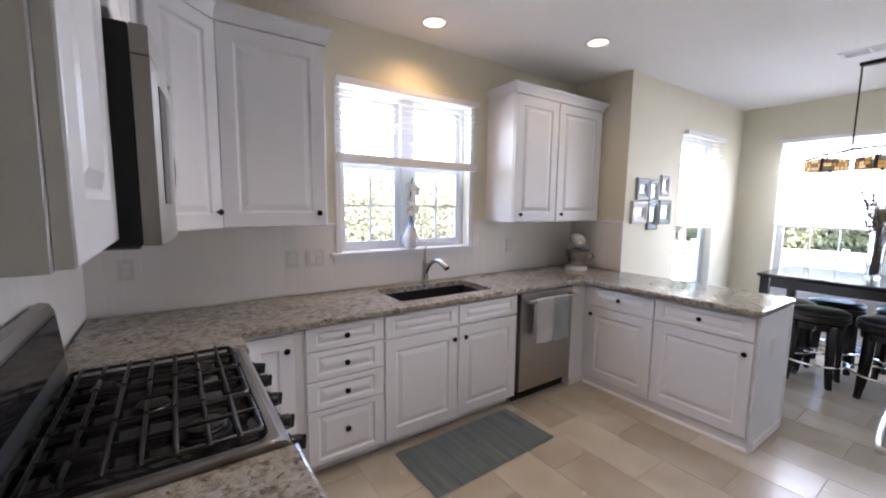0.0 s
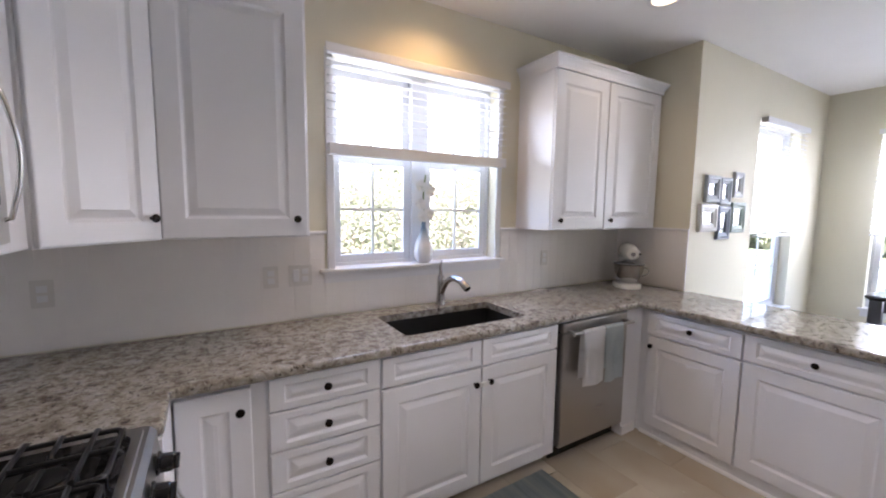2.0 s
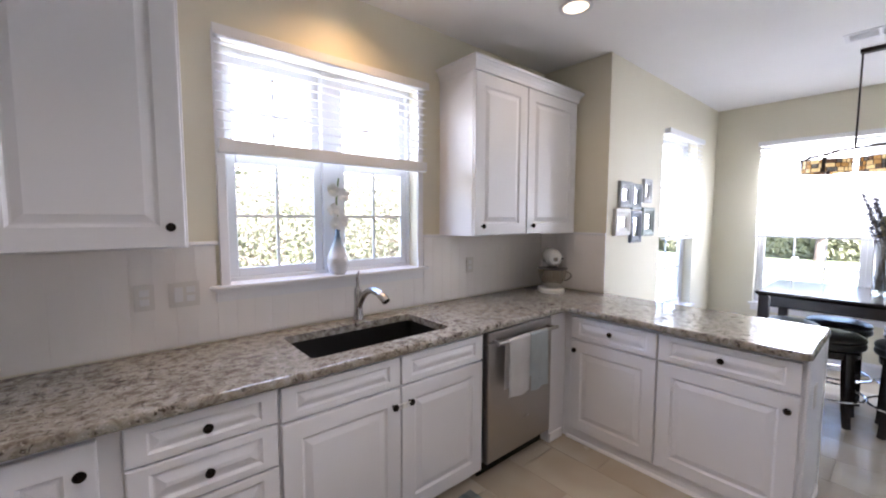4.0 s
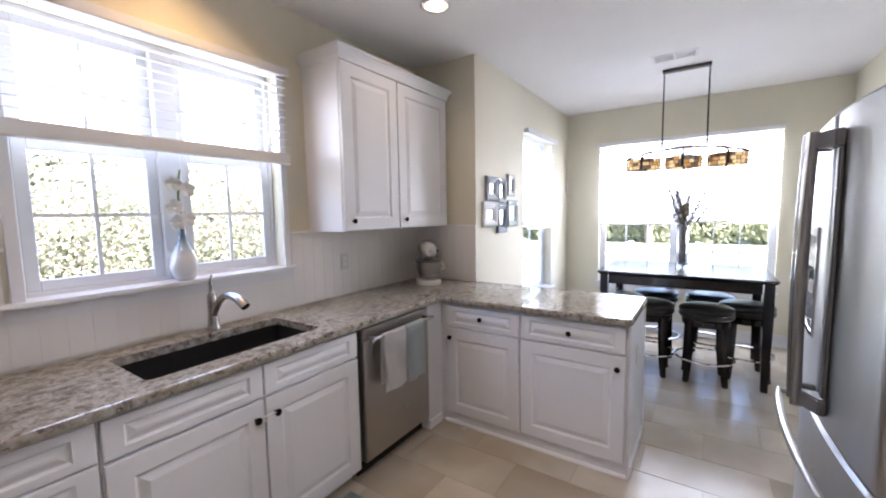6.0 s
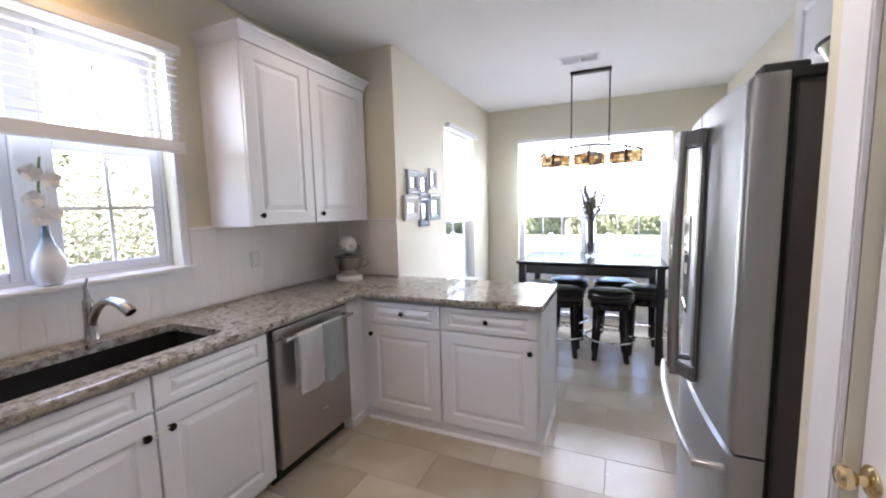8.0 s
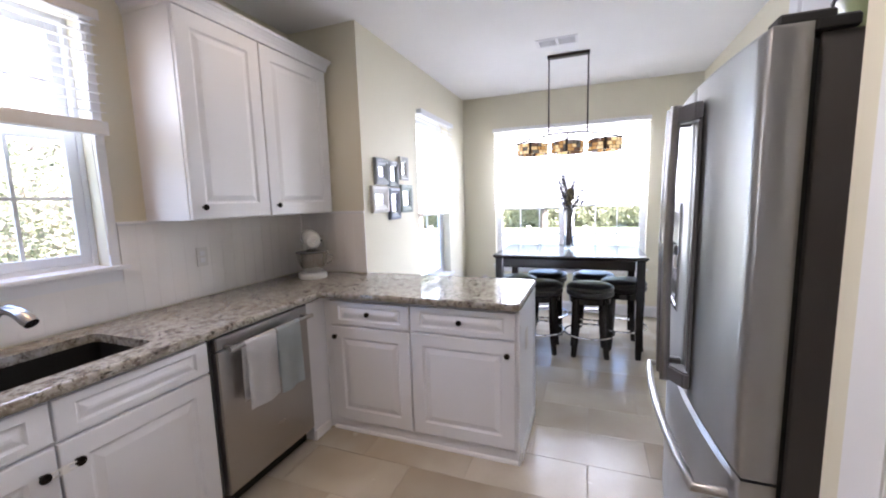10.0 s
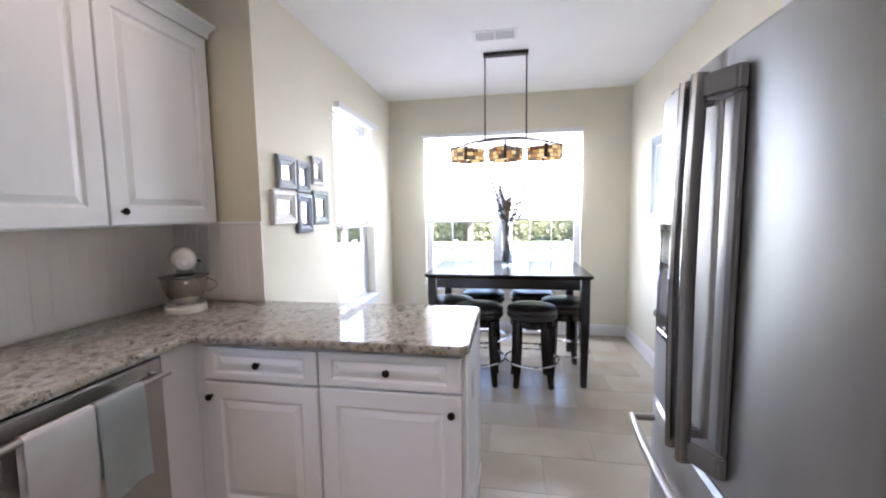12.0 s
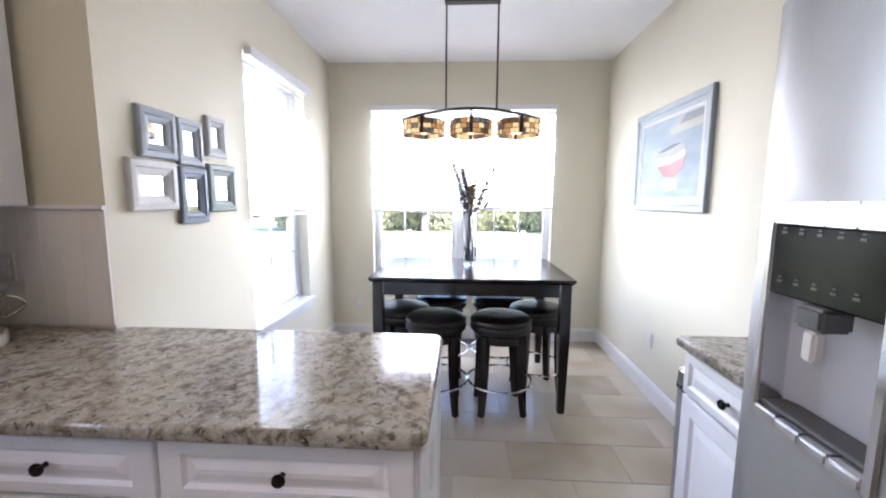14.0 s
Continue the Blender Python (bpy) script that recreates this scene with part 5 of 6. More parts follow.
for k in range(26):
    a = rnd.uniform(0, 2 * math.pi)
    spread = rnd.uniform(0.05, 0.17)
    hgt = rnd.uniform(0.52, 0.70)
    if k == 0:
        a, spread, hgt = radians(98), 0.15, 0.80
    if k == 1:
        a, spread, hgt = radians(-85), 0.17, 0.74
    if k == 2:
        a, spread, hgt = radians(-95), 0.20, 0.60
    if k == 3:
        a, spread, hgt = radians(80), 0.07, 0.74
    base = Vector((-0.03 * math.cos(a), -0.03 * math.sin(a), 0.035))
    tip = Vector((spread * math.cos(a), spread * math.sin(a), hgt))
    pts = [base.lerp(tip, t) + Vector((0, 0, 0.02 * math.sin(math.pi * t))) - Vector((math.cos(a), math.sin(a), 0)) * 0.03 * math.sin(math.pi * t) for t in (0, 0.25, 0.5, 0.7, 0.85, 1)]
    tube(stems, pts, 0.0025, 5)
    for j in range(18 if k < 4 else 11):
        t = 0.60 + 0.40 * j / (17 if k < 4 else 10)
        i = min(4, int(t * 5))
        p = pts[3].lerp(pts[5], (t - 0.6) / 0.4)
        for sgn in (-1, 1):
            az = a + sgn * 1.4 + rnd.uniform(-0.5, 0.5)
            L, wd = rnd.uniform(0.024, 0.040), rnd.uniform(0.010, 0.016)
            d = Vector((math.cos(az), math.sin(az), rnd.uniform(0.1, 0.7))).normalized()
            s_ = d.cross(Vector((0, 0, 1))).normalized() * wd
            q = [leaves.verts.new(v) for v in (p, p + d * L * 0.5 + s_, p + d * L + Vector((0, 0, 0.003)), p + d * L * 0.5 - s_)]
            leaves.faces.new(q)
part("stems", stems, STEM, st)
o = part("leaves", leaves, LEAF, st, "dusky eucalyptus leaves")
tagged(o, "", "", "", "stuff")
fl = bmesh.new()
for k in range(20):
    a, r = rnd.uniform(0, 6.28), rnd.uniform(0.0, 0.065)
    c = Vector((r * math.cos(a), r * math.sin(a), rnd.uniform(0.42, 0.60)))
    for j in range(14):
        az, el = rnd.uniform(0, 6.28), rnd.uniform(0.0, 1.3)
        d = Vector((math.cos(az) * math.cos(el), math.sin(az) * math.cos(el), math.sin(el)))
        s_ = d.cross(Vector((0.3, 0.2, 1))).normalized() * 0.010
        L = rnd.uniform(0.028, 0.044)
        fl.faces.new([fl.verts.new(v) for v in (c, c + d * L * 0.6 + s_, c + d * L, c + d * L * 0.6 - s_)])
part("flowers", fl, CREAM, st, "cream dried flower heads")

# ---- pendant lamp ----
pl = thing("pendant_lamp", pose(1.955, -1.985, 0), "linear bronze pendant with three stained-glass drum shades", "lamp")
BRONZE = mat("dark_bronze", (0.045, 0.036, 0.032), 0.35, 0.8)
part("canopy", boxes(((-0.030, -0.185, H - 0.028), (0.030, 0.185, H - 0.0005)), bev=0.004), BRONZE, pl)
part("rod", tube(bmesh.new(), [(0, 0.172, 2.037), (0, 0.172, H - 0.028)], 0.006, 8), BRONZE, pl, "", True)
part("rod", tube(bmesh.new(), [(0, -0.172, 2.037), (0, -0.172, H - 0.028)], 0.006, 8), BRONZE, pl, "", True)
part("arc_bar", tube(bmesh.new(), [(0, -0.475 + 0.95 * k / 20, 1.966 + 0.078 * (1 - (-1 + 2 * k / 20) ** 2)) for k in range(21)], 0.0095, 8), BRONZE, pl, "arched bar", True)


def stained(name, colour, glow):
    m = mat(name, colour, 0.25)
    n, l, b = nodes_of(m)
    f = noise_tex(m, coords(m), 60, 3, 0.6, 0.6)
    l.new(ramp(m, f, [(0.3, tuple(c * 0.7 for c in colour)), (0.7, tuple(min(1, c * 1.15) for c in colour))]), b.inputs["Base Color"])
    b.inputs["Transmission Weight"].default_value = 0.0
    if glow:
        l.new(ramp(m, f, [(0.3, tuple(c * 0.8 for c in colour)), (0.7, colour)]), b.inputs["Emission Color"])
        b.inputs["Emission Strength"].default_value = glow
    return m


SG = [stained("amber_glass", (0.55, 0.30, 0.10), 0.050), stained("honey_glass", (0.78, 0.56, 0.26), 0.075), stained("brown_glass", (0.22, 0.13, 0.08), 0.018), stained("grey_glass", (0.24, 0.22, 0.19), 0.014)]
LEAD = mat("lead_came", (0.05, 0.04, 0.035), 0.5, 0.6)
for si, sy in enumerate((0.322, 0.0, -0.322)):
    zt, zb, R_ = 1.957, 1.857, 0.145
    sh = part("shade", lathe(bmesh.new(), [(R_ - 0.004, zb), (R_ + 0.003, zb), (R_ + 0.003, zb + 0.004), (R_ - 0.004, zb + 0.004)], 36, (0, sy), False), LEAD, pl, "stained-glass mosaic drum shade", True)
    lathe_top = lathe(bmesh.new(), [(R_ - 0.004, zt - 0.004), (R_ + 0.003, zt - 0.004), (R_ + 0.003, zt), (R_ - 0.004, zt)], 36, (0, sy), False)
    part("rim", lathe_top, LEAD, sh, "", True)
    rn = random.Random(20 + si)
    lead = bmesh.new()
    rows = [zb + 0.004, zb + 0.034, zb + 0.066, zt - 0.004]
    for r in range(3):
        t0 = rn.uniform(0, 0.2)
        t_ = t0
        while t_ < t0 + 2 * math.pi - 0.12:
            dt = rn.choice((0.22, 0.30, 0.42))
            t1 = min(t_ + dt, t0 + 2 * math.pi)
            k = rn.choices(range(4), (4, 5, 2, 2))[0]
            za, zc = rows[r] + 0.001, rows[r + 1] - 0.001
            piece = bmesh.new()
            for q in range(3):
                a0, a1 = t_ + 0.010 + (t1 - t_ - 0.02) * q / 3, t_ + 0.010 + (t1 - t_ - 0.02) * (q + 1) / 3
                piece.faces.new([piece.verts.new((R_ * math.cos(a), sy + R_ * math.sin(a), z)) for a, z in ((a0, za), (a1, za), (a1, zc), (a0, zc))])
            bmesh.ops.remove_doubles(piece, verts=piece.verts, dist=1e-5)
            bmesh.ops.solidify(piece, geom=piece.faces[:], thickness=0.003)
            part("glass", piece, SG[k], sh)
            box(lead, (R_ * math.cos(t_) - 0.0022, sy + R_ * math.sin(t_) - 0.0022, za), (R_ * math.cos(t_) + 0.0022, sy + R_ * math.sin(t_) + 0.0022, zc))
            t_ = t1
        if r:
            ring = [(R_ * math.cos(2 * math.pi * k / 36), sy + R_ * math.sin(2 * math.pi * k / 36), rows[r]) for k in range(36)]
            tube(lead, ring, 0.0018, 5, True)
    for k in range(2):
        a = radians(180 + 180 * k)
        box(lead, (R_ * math.cos(a) - 0.005, sy - 0.011, zb), (R_ * math.cos(a) + 0.005, sy + 0.011, zt + 0.012))
    part("came", lead, LEAD, sh)
    bar_z = 1.966 + 0.078 * (1 - (sy / 0.475) ** 2)
    part("hanger", tube(bmesh.new(), [(0, sy, bar_z), (0, sy, zt - 0.02)], 0.005, 8), BRONZE, sh, "", True)
    part("crossbar", tube(bmesh.new(), [(-R_, sy, zt + 0.003), (R_, sy, zt + 0.003)], 0.003, 6), BRONZE, sh, "", True)
    part("bulb", lathe(bmesh.new(), [(0.010, zt - 0.018), (0.012, zt - 0.03), (0.028, zt - 0.055), (0.026, zt - 0.075), (0.012, zt - 0.086)], 18, (0, sy)), BULB, sh, "warm lit bulb", True)

# ceiling vent
vn = thing("ceiling_vent", pose(1.615, -1.91, H), "white metal ceiling air vent", "vent")
part("frame", boxes(((-0.09, -0.17, -0.006), (-0.065, 0.17, 0.0)), ((0.065, -0.17, -0.006), (0.09, 0.17, 0.0)), ((-0.065, -0.17, -0.006), (0.065, -0.145, 0.0)), ((-0.065, 0.145, -0.006), (0.065, 0.17, 0.0)), ((-0.065, -0.008, -0.006), (0.065, 0.008, 0.0)), bev=0.001), TRIM, vn)
# near-black sheet stands in for the shade between the slats
part("slat_gap_shade", boxes(((-0.064, -0.144, -0.0015), (0.064, 0.144, -0.0005))), mat("vent_gap_shade", (0.06, 0.06, 0.06), 0.7), vn)
vs_ = finish("slat", boxes(((-0.0025, -0.067, -0.005), (0.0025, 0.067, -0.002))), TRIM)
for side in (-0.0765, 0.0765):
    for k in range(9):
        s = new("slat", vs_)
        s.parent = vn
        s.matrix_basis = pose(-0.055 + 0.01375 * k, side, 0)

# recessed lights
for x, y, p, c in ((-1.345, -0.315, 1.9, (1.0, 0.62, 0.26)), (-0.175, -0.765, 1.15, (1.0, 0.78, 0.52))):
    rl = thing("recessed_light", pose(x, y, H), "round recessed ceiling light, switched on", "light", "recessed lights")
    part("trim", lathe(bmesh.new(), [(0.072, -0.0005), (0.095, -0.0008), (0.096, -0.005), (0.088, -0.008), (0.072, -0.004)], 36, (0, 0), False), TRIM, rl, "white trim ring", True)
    part("lens", lathe(bmesh.new(), [(0.001, -0.0035), (0.0715, -0.003), (0.0715, -0.001), (0.001, -0.001)], 36, (0, 0), False), BULB, rl, "glowing warm lens", True)
    can_light(x, y, p, c)
# two more cans out of view, added to brighten the base cabinets
for x, y, p in ((-2.35, -1.35, 3.3), (-1.15, -2.15, 5.0)):
    rl = thing("recessed_light", pose(x, y, H), "round recessed ceiling light, switched on", "light", "recessed lights")
    part("trim", lathe(bmesh.new(), [(0.072, -0.0005), (0.095, -0.0008), (0.096, -0.005), (0.088, -0.008), (0.072, -0.004)], 36, (0, 0), False), TRIM, rl, "white trim ring", True)
    part("lens", lathe(bmesh.new(), [(0.001, -0.0035), (0.0715, -0.003), (0.0715, -0.001), (0.001, -0.001)], 36, (0, 0), False), BULB, rl, "glowing warm lens", True)
    can_light(x, y, p, (1.0, 0.88, 0.74), 112)

# ---- picture frames ----
def picture(x0, x1, z0, z1, fw, material, label, opening=0.45):
    p = thing("picture_frame", pose(x0, YD, z0), label, "picture frame", "small frames on the wall")
    w, h = x1 - x0, z1 - z0
    bm = bmesh.new()
    prev = None
    for d, y in ((0, -0.001), (0, -0.020), (0.006, -0.026), (fw * 0.45, -0.028), (fw * 0.55, -0.022), (fw * 0.85, -0.018), (fw, -0.012), (fw, -0.005)):
        cur = [bm.verts.new(q) for q in ((d, y, d), (w - d, y, d), (w - d, y, h - d), (d, y, h - d))]
        if prev:
            for i in range(4):
                bm.faces.new((prev[i], prev[(i + 1) % 4], cur[(i + 1) % 4], cur[i]))
        prev = cur
    part("frame", bm, material, p)
    part("mirror", boxes(((fw - 0.002, -0.0065, fw - 0.002), (w - fw + 0.002, -0.004, h - fw + 0.002))), MIRROR, p, "small mirror glass")
    return p


MIRROR = mat("mirror_silver", (0.85, 0.86, 0.87), 0.03, 1.0)
G1, G2, G3 = painted("frame_grey_blue", (0.30, 0.34, 0.37), 0.5, 0.06), painted("frame_slate_blue", (0.17, 0.21, 0.27), 0.5, 0.06), painted("frame_sage", (0.22, 0.28, 0.25), 0.5, 0.06)
W1, W2 = painted("frame_offwhite", (0.60, 0.59, 0.57), 0.5, 0.05), painted("frame_pale_grey", (0.48, 0.49, 0.49), 0.5, 0.05)
picture(0.757, 0.968, 1.590, 1.800, 0.062, G1, "square grey-blue frame with a small mirror")
picture(0.974, 1.150, 1.575, 1.792, 0.052, G1, "upright grey-blue frame with a small mirror")
picture(1.190, 1.350, 1.640, 1.845, 0.050, W2, "upright pale grey frame with a small mirror")
picture(0.690, 0.955, 1.365, 1.580, 0.066, W1, "off-white landscape frame with a small mirror")
picture(0.970, 1.165, 1.300, 1.568, 0.056, G2, "upright slate blue frame with a small mirror")
picture(1.185, 1.420, 1.350, 1.600, 0.060, G3, "sage green frame with a small mirror")

# large picture of boats
pb = thing("painting", pose(2.43, YS, 1.355, 0, 0, 180), "framed painting of small boats on pale blue water", "painting")
w, h, fw = 0.955, 0.71, 0.075
bm = bmesh.new()
prev = None
for d, y in ((0, -0.001), (0, -0.022), (0.006, -0.028), (fw * 0.5, -0.024), (fw * 0.6, -0.018), (fw, -0.014), (fw, -0.008)):
    cur = [bm.verts.new(q) for q in ((d, y, d), (w - d, y, d), (w - d, y, h - d), (d, y, h - d))]
    if prev:
        for i in range(4):
            bm.faces.new((prev[i], prev[(i + 1) % 4], cur[(i + 1) % 4], cur[i]))
    prev = cur
part("frame", bm, G1, pb, "weathered grey-blue wooden frame")
part("liner", boxes(((fw, -0.012, fw), (fw + 0.02, -0.006, h - fw)), ((w - fw - 0.02, -0.012, fw), (w - fw, -0.006, h - fw)), ((fw + 0.02, -0.012, fw), (w - fw - 0.02, -0.006, fw + 0.02)), ((fw + 0.02, -0.012, h - fw - 0.02), (w - fw - 0.02, -0.006, h - fw))), W1, pb)
WATER = mat("painted_water", (0.42, 0.52, 0.60), 0.7, 0.0, 0.15)
n_, l_, b_ = nodes_of(WATER)
l_.new(ramp(WATER, noise_tex(WATER, coords(WATER, (3, 1, 9)), 1.5, 4), [(0.3, (0.33, 0.40, 0.45)), (0.7, (0.46, 0.52, 0.54))]), b_.inputs["Base Color"])
part("canvas", boxes(((fw + 0.02, -0.008, fw + 0.02), (w - fw - 0.02, -0.005, h - fw - 0.02))), WATER, pb)


def patch(points, material, y, label):
    bm = bmesh.new()
    a = [bm.verts.new((x, y, z)) for x, z in points]
    b = [bm.verts.new((x, y + 0.0008, z)) for x, z in points]
    bm.faces.new(a), bm.faces.new(b[::-1])
    for i in range(len(a)):
        bm.faces.new((a[i], a[(i + 1) % len(a)], b[(i + 1) % len(a)], b[i]))
    part("painted_shape", bm, material, pb, label)


RED, WHT, SAND, DKB = mat("paint_red", (0.36, 0.085, 0.075), 0.5), mat("paint_white", (0.66, 0.65, 0.62), 0.5), mat("paint_sand", (0.33, 0.32, 0.25), 0.5), mat("paint_dark", (0.12, 0.12, 0.13), 0.5)
patch([(0.34, 0.31), (0.44, 0.235), (0.56, 0.225), (0.66, 0.27), (0.69, 0.35), (0.50, 0.315)], RED, -0.0092, "red painted hull")
patch([(0.32, 0.365), (0.34, 0.31), (0.50, 0.315), (0.69, 0.35), (0.69, 0.39), (0.50, 0.35)], WHT, -0.0100, "white painted hull side")
patch([(0.33, 0.40), (0.32, 0.37), (0.50, 0.355), (0.69, 0.395), (0.66, 0.43), (0.50, 0.385)], SAND, -0.0106, "tan painted boat inside")
patch([(0.34, 0.405), (0.42, 0.40), (0.58, 0.425), (0.66, 0.435), (0.54, 0.44)], DKB, -0.0112, "dark painted boat shade")
patch([(0.40, 0.20), (0.48, 0.135), (0.62, 0.15), (0.60, 0.21)], WHT, -0.0092, "white painted reflection")
patch([(0.48, 0.50), (0.86, 0.515), (0.86, 0.60), (0.62, 0.59), (0.50, 0.54)], SAND, -0.0092, "tan painted boat")
patch([(0.60, 0.555), (0.86, 0.565), (0.86, 0.61), (0.66, 0.605)], DKB, -0.0098, "dark painted boat stern")

# ---- stand mixer ----
mx = thing("stand_mixer", pose(0.395, -0.245, ZC1, 0, 0, 228), "white stand mixer with a polished bowl on the granite", "mixer")
bm = bmesh.new()
prev = None
for s, z in ((1.0, 0.0), (1.0, 0.018), (0.97, 0.028), (0.90, 0.034)):
    pts = [(0.05 + 0.115 * s * math.cos(t) + (0.0 if math.cos(t) > 0 else -0.06 * s), 0.100 * s * math.sin(t)) for t in [2 * math.pi * k / 32 for k in range(32)]]
    cur = [bm.verts.new((x, y, z)) for x, y in pts]
    if prev:
        for i in range(32):
            bm.faces.new((prev[i], prev[(i + 1) % 32], cur[(i + 1) % 32], cur[i]))
    else:
        bm.faces.new(cur[::-1])
    prev = cur
bm.faces.new(prev)
part("base", bm, WHITE_ENAMEL, mx, "", True)
part("column", tube(bmesh.new(), [(-0.105, 0, 0.02), (-0.11, 0, 0.10), (-0.105, 0, 0.18), (-0.085, 0, 0.235)], [0.052, 0.043, 0.042, 0.048], 20), WHITE_ENAMEL, mx, "", True)
hd = [(-0.135, 0.0, 0.285), (-0.12, 0, 0.287), (-0.08, 0, 0.288), (0.0, 0, 0.285), (0.07, 0, 0.280), (0.115, 0, 0.275), (0.14, 0, 0.272), (0.148, 0, 0.271)]
part("head", tube(bmesh.new(), hd, [0.02, 0.046, 0.058, 0.063, 0.062, 0.056, 0.042, 0.014], 24), WHITE_ENAMEL, mx, "", True)
part("head_skirt", lathe(bmesh.new(), [(0.040, 0.222), (0.050, 0.228), (0.056, 0.250), (0.050, 0.262)], 28, (0.055, 0)), WHITE_ENAMEL, mx, "", True)
part("hub_knob", tube(bmesh.new(), [(0.095, 0.050, 0.272), (0.112, 0.066, 0.272)], 0.009, 12), RUBBER, mx, "black attachment knob", True)
part("hub_cap", tube(bmesh.new(), [(0.140, 0, 0.272), (0.158, 0, 0.271)], 0.017, 16), CHROME, mx, "", True)
part("speed_lever", tube(bmesh.new(), [(0.02, 0.066, 0.262), (0.02, 0.084, 0.262)], 0.007, 10), RUBBER, mx, "", True)
part("planetary", lathe(bmesh.new(), [(0.038, 0.195), (0.040, 0.215), (0.034, 0.222)], 24, (0.055, 0)), CHROME, mx, "", True)
BOWLGLASS = mat("bowl_steel", (0.52, 0.50, 0.48), 0.18, 1.0)
bl = part("bowl", lathe(bmesh.new(), [(0.05, 0.037), (0.053, 0.048), (0.060, 0.055), (0.086, 0.085), (0.103, 0.125), (0.110, 0.178), (0.113, 0.185), (0.110, 0.186), (0.100, 0.125), (0.05, 0.06)], 36, (0.055, 0)), BOWLGLASS, mx, "polished bowl", True)
part("bowl_handle", tube(bmesh.new(), [(0.055, 0.098 + 0.052 * math.sin(math.pi * k / 12) ** 0.7, 0.168 - 0.078 * k / 12) for k in range(13)], 0.006, 10), BOWLGLASS, bl, "", True)
part("bowl_shield", lathe(bmesh.new(), [(0.060, 0.190), (0.118, 0.187), (0.119, 0.191), (0.060, 0.196)], 32, (0.055, 0), False), GREYPLASTIC, mx, "dark splash shield", True)

# ---- bud vase with white flowers on the sink sill ----
bv = thing("ceramic_vase", pose(-1.340, 0.0, KW[2] + 0.0045), "white bulb vase with a blue neck on the window sill", "vase")
prof = [(0.030, 0.0), (0.042, 0.004), (0.056, 0.03), (0.062, 0.065), (0.057, 0.105), (0.040, 0.150), (0.024, 0.185), (0.0155, 0.225), (0.0125, 0.262), (0.0145, 0.278)]
VM = mat("vase_glaze", (0.75, 0.75, 0.77), 0.15)
n_, l_, b_ = nodes_of(VM)
tcn = n_.new("ShaderNodeTexCoord")
sx = n_.new("ShaderNodeSeparateXYZ")
l_.new(tcn.outputs["Object"], sx.inputs[0])
mr = n_.new("ShaderNodeMapRange")
mr.inputs["From Min"].default_value, mr.inputs["From Max"].default_value = 0.12, 0.215
l_.new(sx.outputs["Z"], mr.inputs["Value"])
l_.new(ramp(VM, mr.outputs[0], [(0.0, (0.76, 0.76, 0.78)), (0.5, (0.45, 0.53, 0.62)), (1.0, (0.13, 0.20, 0.30))]), b_.inputs["Base Color"])
part("body", lathe(bmesh.new(), prof, 32, (0, 0)), VM, bv, "", True)
orch = thing("orchid_stem", pose(-1.340, 0.0, KW[2] + 0.2755), "white orchid blossoms on a green stem in the bud vase", "flowers")
GREEN = painted("stem_green", (0.16, 0.24, 0.08), 0.5, 0.1)
PETAL = painted("white_petal", (0.80, 0.80, 0.80), 0.6, 0.03)
part("stem", tube(bmesh.new(), [(0, 0, -0.05), (0.004, 0.0, 0.06), (-0.004, 0.0, 0.14), (0.002, 0, 0.22), (0.012, 0, 0.275)], [0.004, 0.0045, 0.005, 0.006, 0.004], 8), GREEN, orch, "", True)


def petal(bm, c, d, L, wd, curl):
    d = d.normalized()
    s_ = d.cross(Vector((0, 1, 0.2))).normalized()
    nn = s_.cross(d).normalized()
    cols = []
    for i in range(5):
        t = i / 4
        wv = wd * math.sin(math.pi * (0.12 + 0.80 * t))
        base = c + d * L * t + nn * curl * t * t
        cols.append([bm.verts.new(base + s_ * wv * k + nn * 0.004 * abs(k)) for k in (-1, -0.5, 0, 0.5, 1)])
    for i in range(4):
        for j in range(4):
            bm.faces.new((cols[i][j], cols[i + 1][j], cols[i + 1][j + 1], cols[i][j + 1]))


rn = random.Random(3)
for c in (Vector((-0.034, -0.02, 0.205)), Vector((0.028, -0.02, 0.180)), Vector((-0.034, -0.02, 0.095)), Vector((0.020, -0.015, 0.035)), Vector((-0.020, -0.015, 0.020))):
    bm = bmesh.new()
    for k in range(5):
        a = radians(90 + 72 * k + rn.uniform(-10, 10))
        petal(bm, c, Vector((math.cos(a), -0.25, math.sin(a))), 0.040, 0.021, rn.uniform(-0.012, 0.006))
    petal(bm, c, Vector((0, -1, -0.4)), 0.02, 0.008, 0.004)
    part("blossom", bm, PETAL, orch, "white orchid blossom", True)

# ---- outdoors ----
GRASS = painted("grass_ground", (0.12, 0.14, 0.075), 0.95, 0.25, 30, 0.5)
bm = boxes(((-400, -400, -0.6), (400, 400, -0.45)))
structure("ground", bm, GRASS, "mown lawn around the house")
# pale slab laid over the lawn so its bounce brightens the ceiling
CONCRETE = painted("pale_concrete", (0.46, 0.45, 0.42), 0.85, 0.06, 160, 0.3)
structure("bounce_slab", boxes(((3.6, -9.0, -0.449), (11.5, 3.0, -0.41))), CONCRETE, "pale slab beyond the dining window, added to bounce light indoors")
FENCE = painted("fence_white", (0.78, 0.78, 0.76), 0.5, 0.03)


